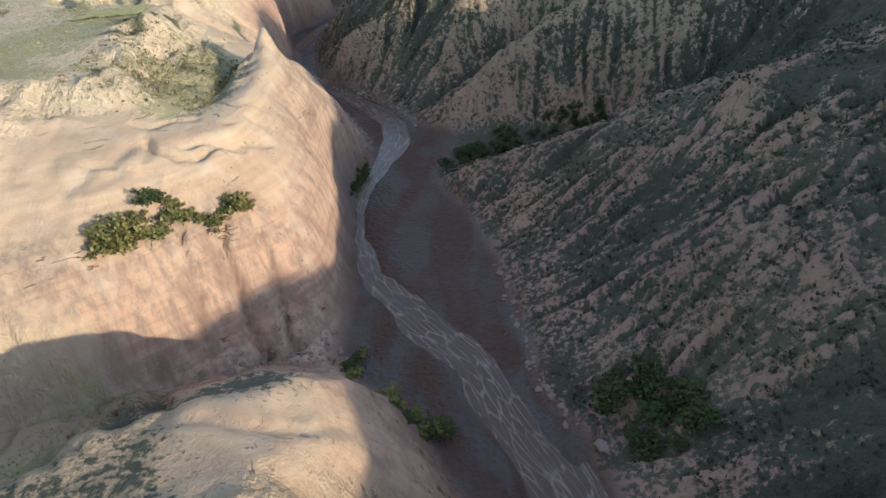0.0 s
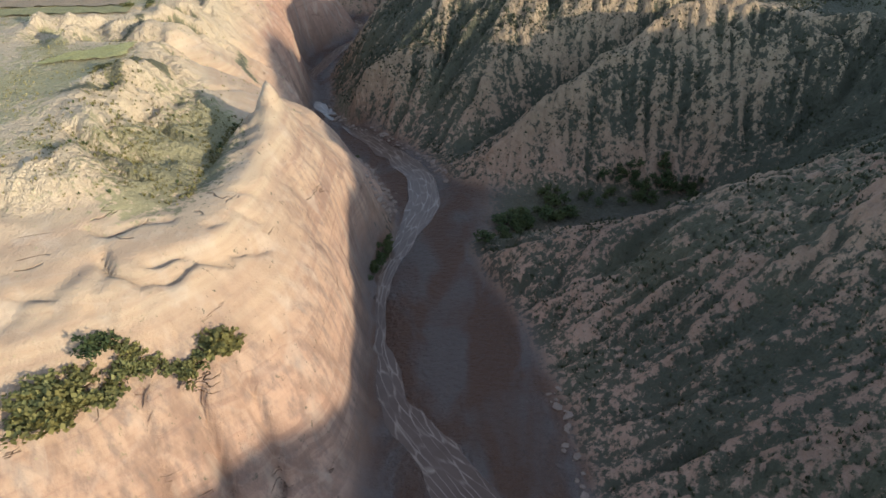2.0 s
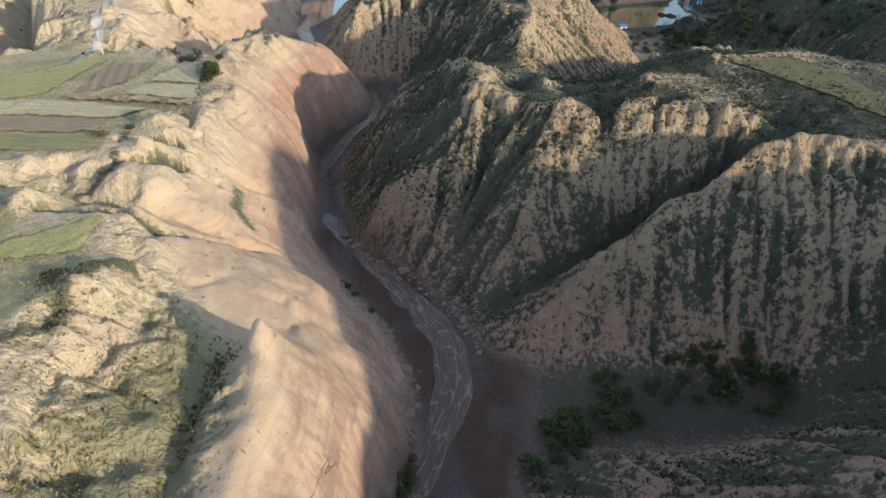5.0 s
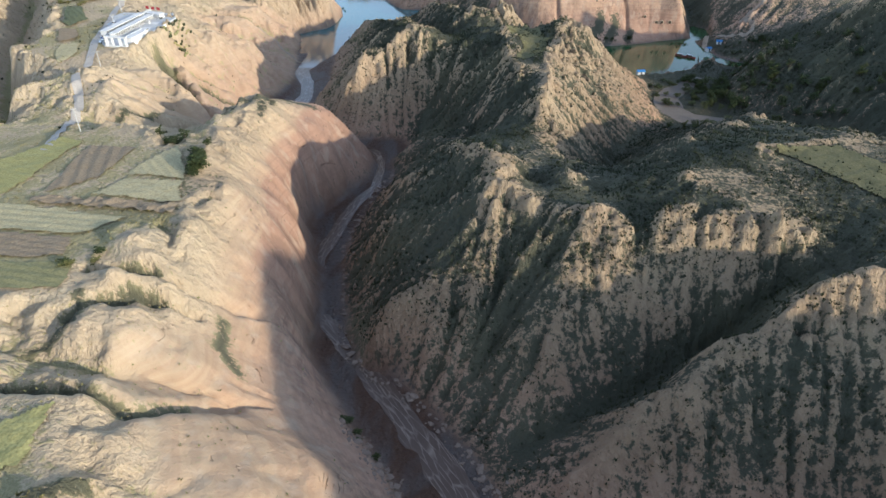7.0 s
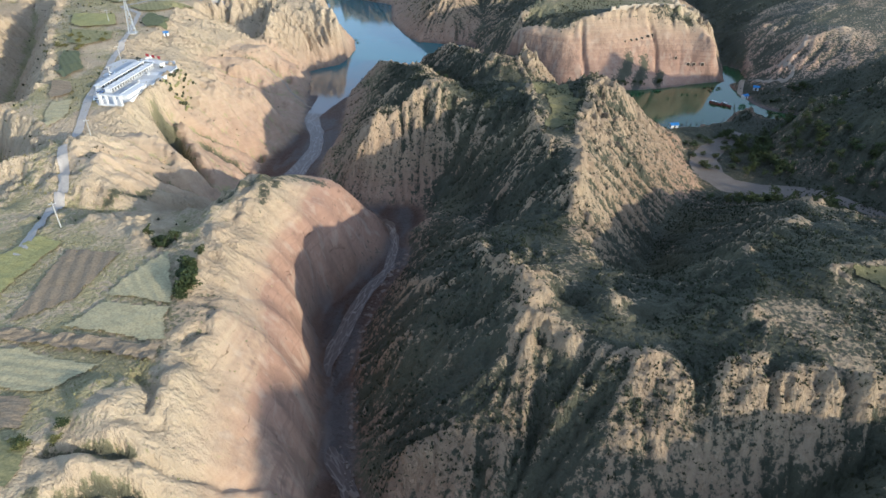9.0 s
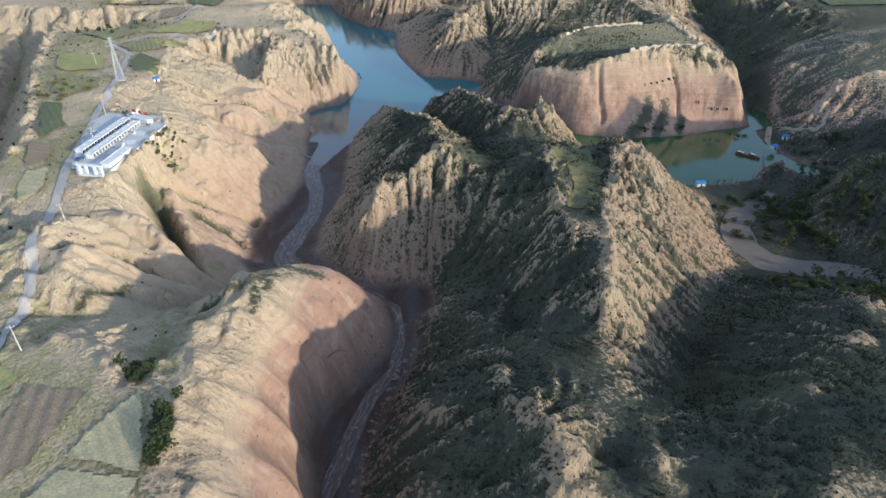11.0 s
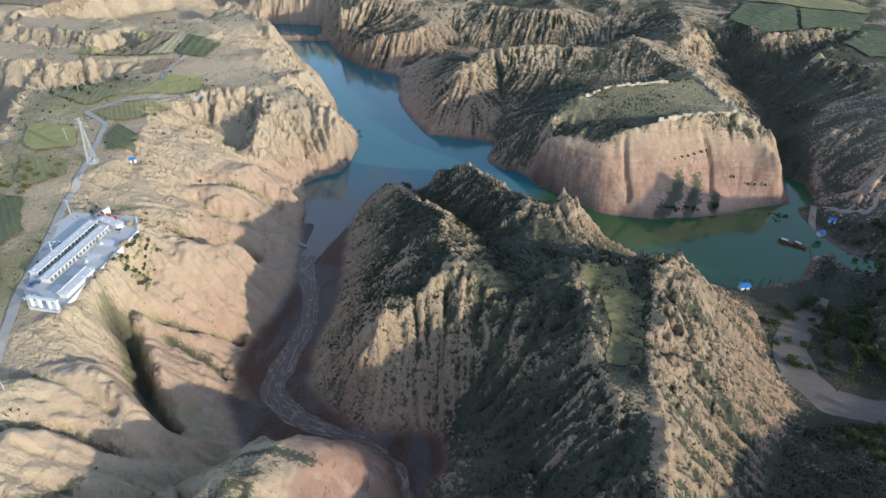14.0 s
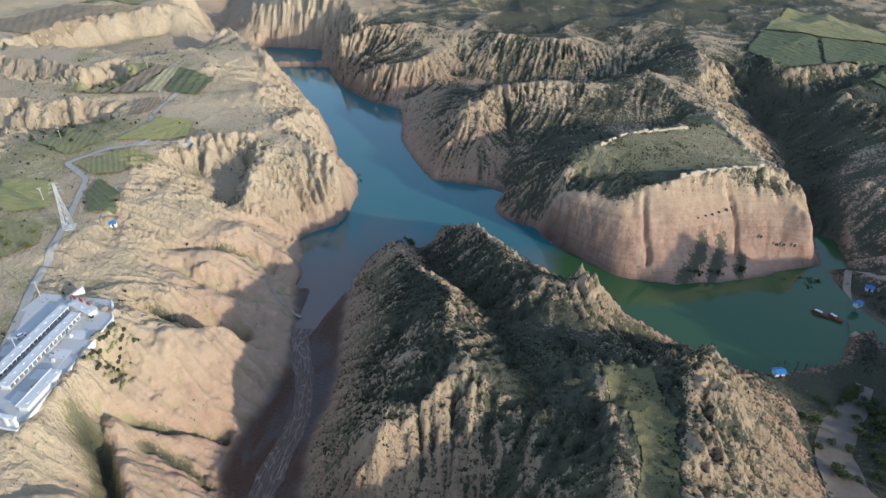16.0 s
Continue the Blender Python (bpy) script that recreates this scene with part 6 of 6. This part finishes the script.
def tree(name, high, spread_, leaf, label, seed, bare=False):
    """A tapered trunk with limbs and a ragged crown, at the origin."""
    r = random.Random(seed)
    ob = thing(name, (0, 0, -500), label, "tree" if name == "tree" else "bush", "trees and bushes")
    bm, crown = B(), B()
    trunk_top = high * (0.45 if not bare else 0.8)
    bar(bm, (0, 0, -0.4), (r.uniform(-0.2, 0.2), r.uniform(-0.2, 0.2), trunk_top), 0.03 * high, 6, 0.012 * high)
    for k in range(9):
        a = k * 2.4 + r.uniform(-0.4, 0.4)
        h0 = trunk_top * r.uniform(0.35, 1.0)
        reach = spread_ * r.uniform(0.45, 0.95)
        tip = (math.cos(a) * reach, math.sin(a) * reach, h0 + high * r.uniform(0.12, 0.5))
        bar(bm, (0, 0, h0), tip, 0.012 * high, 4, 0.004 * high)
        for m in range(0 if bare else 5):
            s = r.uniform(0.45, 1.1)
            q = [tip[0] * s + r.uniform(-0.3, 0.3) * spread_, tip[1] * s + r.uniform(-0.3, 0.3) * spread_, h0 + (tip[2] - h0) * s + r.uniform(-0.1, 0.15) * high]
            clump(crown, q, 0.32 * spread_, r.random(), 6)
    if not bare:
        for m in range(12):
            a, d = r.uniform(0, 6.28), spread_ * r.uniform(0, 0.55)
            clump(crown, (math.cos(a) * d, math.sin(a) * d, high * r.uniform(0.45, 0.98)), 0.32 * spread_, r.random(), 6)
    part("trunk", bm, BARK, ob)
    if not bare:
        part("crown", crown, leaf, ob)
    else:
        crown.free()
    return ob


KINDS = {
    "tree": [tree("tree", 6.0, 2.6, LEAF, "dark green leafy tree in the shaded valley", 1), tree("tree", 5.0, 2.4, LEAF, "dark green leafy tree in the shaded valley", 2)],
    "bush": [tree("bush", 2.6, 2.0, LEAF, "dense dark green bush", 3), tree("bush", 2.2, 1.9, LEAF_DRY, "olive-green bush with yellowing leaves", 4)],
    "sapling": [tree("tree", 5.5, 1.2, LEAF, "bare thin sapling standing in shallow water", 5, True), tree("tree", 4.5, 1.0, LEAF, "bare thin sapling standing in shallow water", 6, True)],
}


def plant(kind, x, y, size=1.0, which=None):
    proto = random.choice(KINDS[kind]) if which is None else KINDS[kind][which]
    made = copy_thing(proto, pose(x, y, ground_z(x, y) - 0.1, 0, 0, random.uniform(0, 360)) @ Matrix.Diagonal((size * random.uniform(0.8, 1.2), size * random.uniform(0.8, 1.2), size * random.uniform(0.8, 1.15), 1)))
    return made


def grove(kind, outline, count, low=0.8, high=1.3, which=None):
    outline = np.array(outline, float)
    a, b = outline.min(0), outline.max(0)
    done = 0
    while done < count:
        x, y = random.uniform(a[0], b[0]), random.uniform(a[1], b[1])
        if inside(outline, np.array([x]), np.array([y]))[0]:
            plant(kind, x, y, random.uniform(low, high), which)
            done += 1


# bushes on the ledge of the sandstone wall
for x, y, s, w in ((-66, 101, 2.2, 1), (-65, 104, 2.4, 1), (-63, 102, 2.4, 1), (-61.5, 104.5, 2.2, 1), (-59, 107.5, 2.2, 0), (-57, 111, 2.0, 0), (-55, 112.5, 1.8, 1), (-49, 115, 1.7, 1), (-46, 119.5, 2.3, 0), (-67, 103, 1.7, 1), (-66, 106, 1.9, 1), (-64, 104, 2.0, 1), (-63.5, 107, 1.8, 1), (-62, 109, 1.6, 1), (-61, 112, 1.9, 0), (-60, 114, 1.7, 0), (-58, 114, 1.4, 1), (-56, 114, 1.3, 1), (-54, 114, 1.2, 1), (-52, 114.5, 1.2, 1), (-50, 115, 1.3, 1), (-47, 118, 1.8, 0), (-45.5, 120, 1.9, 1), (-44, 121, 1.5, 1)):
    plant("bush", x, y, 0.78 * s, 1 if w or x > -60 else 0)
grove("tree", [(98, 502), (112, 496), (135, 496), (150, 520), (148, 560), (125, 552), (106, 534)], 44, 0.7, 1.2)
grove("tree", [(76, 468), (90, 474), (112, 472), (136, 468), (146, 455), (120, 440), (84, 448)], 30, 0.6, 1.0)
grove("tree", [(118, 508), (130, 545), (150, 570), (136, 560), (120, 540), (112, 520)], 14, 0.8, 1.3)
grove("tree", [(118, 508), (150, 488), (170, 470), (172, 500), (150, 545), (128, 530)], 18, 0.8, 1.2)
grove("tree", [(76, 478), (82, 476), (110, 479), (140, 478), (150, 460), (110, 455), (80, 462)], 16, 0.7, 1.1)
grove("tree", [(150, 500), (185, 470), (215, 480), (190, 560), (150, 552)], 26, 0.7, 1.1)
grove("bush", [(80, 545), (112, 560), (118, 545), (100, 500), (82, 500)], 40, 0.7, 1.3, 0)
grove("tree", [(60, 218), (20, 222), (14, 230), (40, 230), (70, 230)], 34, 0.4, 0.8)
grove("tree", [(36, 232), (58, 238), (66, 234), (60, 227), (40, 227)], 22, 0.5, 0.9)
grove("bush", [(-4, 196), (2, 215), (20, 222), (30, 214), (10, 204)], 24, 0.8, 1.5, 0)
grove("bush", [(28, 86), (34, 96), (44, 90), (48, 78), (34, 74)], 22, 0.9, 1.7, 0)
grove("bush", [(-14, 92), (-6, 87), (0, 84), (-8, 82), (-16, 88)], 12, 0.8, 1.3)
grove("bush", [(-24, 108), (-20, 108), (-18, 98), (-22, 97)], 6, 0.6, 1.0)
grove("bush", [(-33, 178), (-29, 180), (-28, 200), (-31, 198)], 12, 0.5, 0.9, 0)
grove("bush", [(-50, 252), (-46, 252), (-56, 268), (-60, 266)], 6, 0.6, 1.0, 0)
grove("tree", [(-124, 350), (-131, 346), (-140, 352), (-136, 360), (-128, 358)], 12, 0.5, 0.8)
grove("bush", [(-112, 318), (-116, 330), (-120, 342), (-116, 344), (-111, 328)], 14, 0.9, 1.5, 0)
grove("bush", [(-113, 268), (-122, 262), (-124, 268), (-116, 274)], 6, 0.6, 1.0)
for k in range(22):
    x = random.choice((random.gauss(62, 2.5), random.gauss(74, 2.5), random.gauss(87, 2)))
    plant("bush", x, face_of_mesa(x, random.uniform(0.4, 3.5)) - 0.3, random.uniform(0.4, 0.65), 0)
grove("bush", [(112, 646), (128, 655), (134, 645), (126, 636)], 20, 0.8, 1.3, 0)
grove("tree", [(140, 580), (165, 582), (172, 598), (165, 606), (150, 606)], 16, 0.5, 0.9)
grove("tree", [(148, 612), (175, 612), (185, 625), (160, 630)], 14, 0.5, 0.9)
grove("tree", [(-360, 690), (-320, 690), (-310, 740), (-360, 740)], 18, 0.5, 0.9)
grove("bush", [(-300, 590), (-275, 585), (-268, 560), (-300, 545)], 24, 0.7, 1.1, 1)
grove("tree", [(-56, 552), (-70, 590), (-76, 600), (-62, 560)], 8, 0.4, 0.6)
for k in range(26):
    plant("sapling", random.uniform(80, 122), random.uniform(566, 578), random.uniform(0.6, 1.0))
for x, y in ((-104, 668), (-107, 670), (-102, 664), (-110, 664), (-153, 755), (-150, 745)):
    plant("bush", x, y, 1.1, 0)


def scatter(name, outline, count, low, high, leaf, label, seed, blades=4):
    """Countless low tufts rooted on the ground, in one mesh."""
    r = np.random.RandomState(seed)
    outline = np.array(outline, float)
    a, b = outline.min(0), outline.max(0)
    x, y = r.uniform(a[0], b[0], count * 5), r.uniform(a[1], b[1], count * 5)
    keep = inside(outline, x, y)
    rock_, mud_ = masks(x, y)
    steep_ = sample(STEEP, x, y)
    streak_ = 0.6 * sample(RILL_BROAD, x, y, 1) + 0.4 * sample(RILL_FINE, x, y, 1)
    chance = np.clip(0.75 - 1.0 * (streak_ - 0.45), 0.05, 1) * (1 - rock_) * (mud_ < 0.1) * (steep_ < 1.8) * np.clip(0.75 + 0.6 * sample(fall[0], x, y), 0.1, 1) * np.clip(2.2 * fuzz(x, y, 9, seed) - 0.5, 0.1, 1)
    keep &= r.rand(len(x)) < chance
    x, y = x[keep][:count], y[keep][:count]
    n = len(x)
    z = height_at(x, y)
    size = r.uniform(low, high, n) * (0.6 + 0.8 * r.rand(n))
    angle = r.uniform(0, 6.283, (n, blades))
    lean = r.uniform(0.15, 0.85, (n, blades))
    tip = np.stack([np.cos(angle) * lean, np.sin(angle) * lean, 1.1 - 0.6 * lean * r.rand(n, blades)], -1) * size[:, None, None]
    side = np.stack([-np.sin(angle), np.cos(angle), np.zeros_like(angle)], -1) * (0.24 * size)[:, None, None]
    base = np.stack([x, y, z - 0.1], -1)[:, None]
    mid = base + tip * 0.55
    verts = np.stack([base + 0 * tip, mid + side, base + tip, mid - side], 2).reshape(-1, 3)
    quad = np.arange(n * blades * 4).reshape(-1, 4)
    mesh = bpy.data.meshes.new(name)
    mesh.vertices.add(len(verts))
    mesh.vertices.foreach_set("co", verts.astype(np.float32).ravel())
    mesh.loops.add(quad.size)
    mesh.loops.foreach_set("vertex_index", quad.astype(np.int32).ravel())
    mesh.polygons.add(len(quad))
    mesh.polygons.foreach_set("loop_start", np.arange(0, quad.size, 4, dtype=np.int32))
    mesh.update(calc_edges=True)
    mesh.materials.append(leaf)
    return tagged(new(name, mesh), label, "shrubs", kind="stuff")


scatter("hillside_shrubs", [(0, 60), (120, 60), (130, 240), (130, 330), (-60, 300), (-20, 240), (-5, 195)], 14000, 0.35, 0.85, TUFT, "dark green low shrubs scattered over the loess slopes", 201)
scatter("hillside_shrubs", [(-75, 290), (130, 300), (130, 480), (-80, 460), (-70, 330)], 18000, 0.35, 0.85, TUFT, "dark green low shrubs scattered over the ridges", 202)
scatter("hillside_shrubs", [(-130, 465), (80, 465), (75, 580), (-60, 700), (-130, 640)], 20000, 0.35, 0.95, TUFT, "dark green low shrubs on the middle hill", 203)
scatter("hillside_shrubs", [(-220, 690), (200, 640), (260, 1000), (-260, 1050)], 18000, 0.5, 1.2, TUFT, "dark green shrubs on the far slopes", 204)
scatter("hillside_shrubs", [(120, 450), (260, 450), (260, 720), (150, 700), (110, 590)], 7000, 0.5, 1.0, TUFT, "dark green shrubs above the side valley", 205)
scatter("plateau_weeds", [(-60, 50), (-300, 60), (-300, 360), (-120, 350), (-96, 260), (-75, 200), (-56, 150)], 16000, 0.2, 0.5, TUFT_DRY, "dry olive weeds on the plateau and its rim", 206)
scatter("plateau_weeds", [(-160, 380), (-420, 380), (-420, 1000), (-250, 950), (-160, 720), (-205, 560)], 12000, 0.3, 0.7, TUFT_DRY, "dry olive weeds on the far plateau", 207)
scatter("slope_shrubs", [(-150, 560), (-205, 480), (-420, 380), (-420, 1000), (-250, 950), (-150, 720)], 6000, 0.3, 0.7, TUFT, "small dark shrubs dotted over the far slopes", 213)
scatter("plateau_bushes", [(-130, 360), (-420, 380), (-420, 1000), (-250, 950), (-170, 720), (-205, 560)], 650, 0.7, 1.5, TUFT, "scattered dark bushes on the far plateau", 208, 9)
scatter("hollow_brush", [(-56, 140), (-60, 160), (-58, 188), (-72, 206), (-100, 200), (-90, 176), (-92, 145), (-66, 132)], 8000, 0.22, 0.6, BRUSH, "tall dry brush filling the hollow behind the wall", 209, 6)
scatter("hollow_brush", [(-56, 140), (-60, 160), (-58, 188), (-72, 206), (-95, 200), (-88, 176), (-90, 145), (-66, 132)], 160, 0.5, 1.0, LEAF, "green brush filling the hollow behind the wall", 210, 6)


def specks(name, outline, count, low, high, leaf, label, seed):
    """Sparse weeds rooted in the joints of bare rock."""
    global ROCK_GRID
    held, ROCK_GRID = ROCK_GRID, ROCK_GRID * 0
    made = scatter(name, outline, count, low, high, leaf, label, seed, 5)
    ROCK_GRID = held
    return made


specks("rock_weeds", [(-60, 190), (-44, 225), (-62, 262), (-86, 300), (-96, 340), (-100, 400), (-120, 400), (-124, 340), (-112, 290), (-100, 250), (-80, 205)], 1500, 0.25, 0.6, TUFT_DRY, "sparse dry weeds in the joints of the sandstone", 211)
specks("rock_weeds", [(-160, 470), (-160, 640), (-225, 640), (-215, 560), (-205, 480), (-195, 400), (-165, 415)], 1500, 0.3, 0.7, TUFT, "sparse weeds on the rounded red knolls", 212)


def slabs(name, path, count, spread_, low, high, label, seed):
    """Broken slabs and boulders lying along a bank, in one mesh."""
    r = random.Random(seed)
    path = np.array(path, float)
    along = np.r_[0, np.cumsum(np.hypot(*np.diff(path, axis=0).T))]
    bm = B()
    for k in range(count):
        s = r.uniform(0, along[-1])
        x, y = (float(np.interp(s, along, path[:, m])) + r.gauss(0, spread_) for m in (0, 1))
        size = r.uniform(low, high) * r.choice((0.6, 0.8, 1.0, 1.6))
        made = bmesh.ops.create_icosphere(bm, subdivisions=1, radius=0.5, matrix=pose(x, y, ground_z(x, y) + 0.06 * size, r.uniform(-14, 14), r.uniform(-14, 14), r.uniform(0, 360)) @ Matrix.Diagonal((size * r.uniform(0.8, 1.7), size, size * r.uniform(0.3, 0.6), 1)))
        for v in made["verts"]:
            v.co += Vector((r.uniform(-1, 1), r.uniform(-1, 1), r.uniform(-0.6, 0.6))) * 0.12 * size
    mesh = bpy.data.meshes.new(name)
    bm.to_mesh(mesh)
    bm.free()
    mesh.materials.append(SLAB)
    return tagged(new(name, mesh), label, "rocks", kind="stuff")


slabs("bank_rocks", [(26, 82), (19, 96), (16, 113), (11, 142)], 60, 1.2, 0.35, 1.6, "pale broken slabs along the river bank", 301)
slabs("bank_rocks", [(-14, 238), (-21, 253), (-35, 270), (-46, 281), (-59, 287), (-66, 300), (-70, 330), (-74, 360), (-71, 395), (-65, 418)], 260, 1.3, 0.3, 1.5, "pale broken slabs along the far river bank", 302)
slabs("bank_rocks", [(-33, 205), (-31, 214), (-33, 226), (-42, 243), (-56, 262)], 260, 1.5, 0.3, 1.5, "pale rubble at the foot of the sandstone wall", 303)
slabs("bank_rocks", [(-24, 106), (-27, 112), (-30, 105), (-38, 101), (-48, 98)], 120, 1.8, 0.3, 1.2, "red rubble where the side gorge opens", 304)
slabs("shore_rocks", [(-30, 684), (-10, 664), (20, 634), (50, 631), (100, 640), (130, 658)], 160, 0.8, 0.8, 2.4, "red boulders along the foot of the mesa", 305)
for protos in KINDS.values():
    for ob in protos:
        for child in ob.children_recursive:
            bpy.data.objects.remove(child)
        bpy.data.objects.remove(ob)
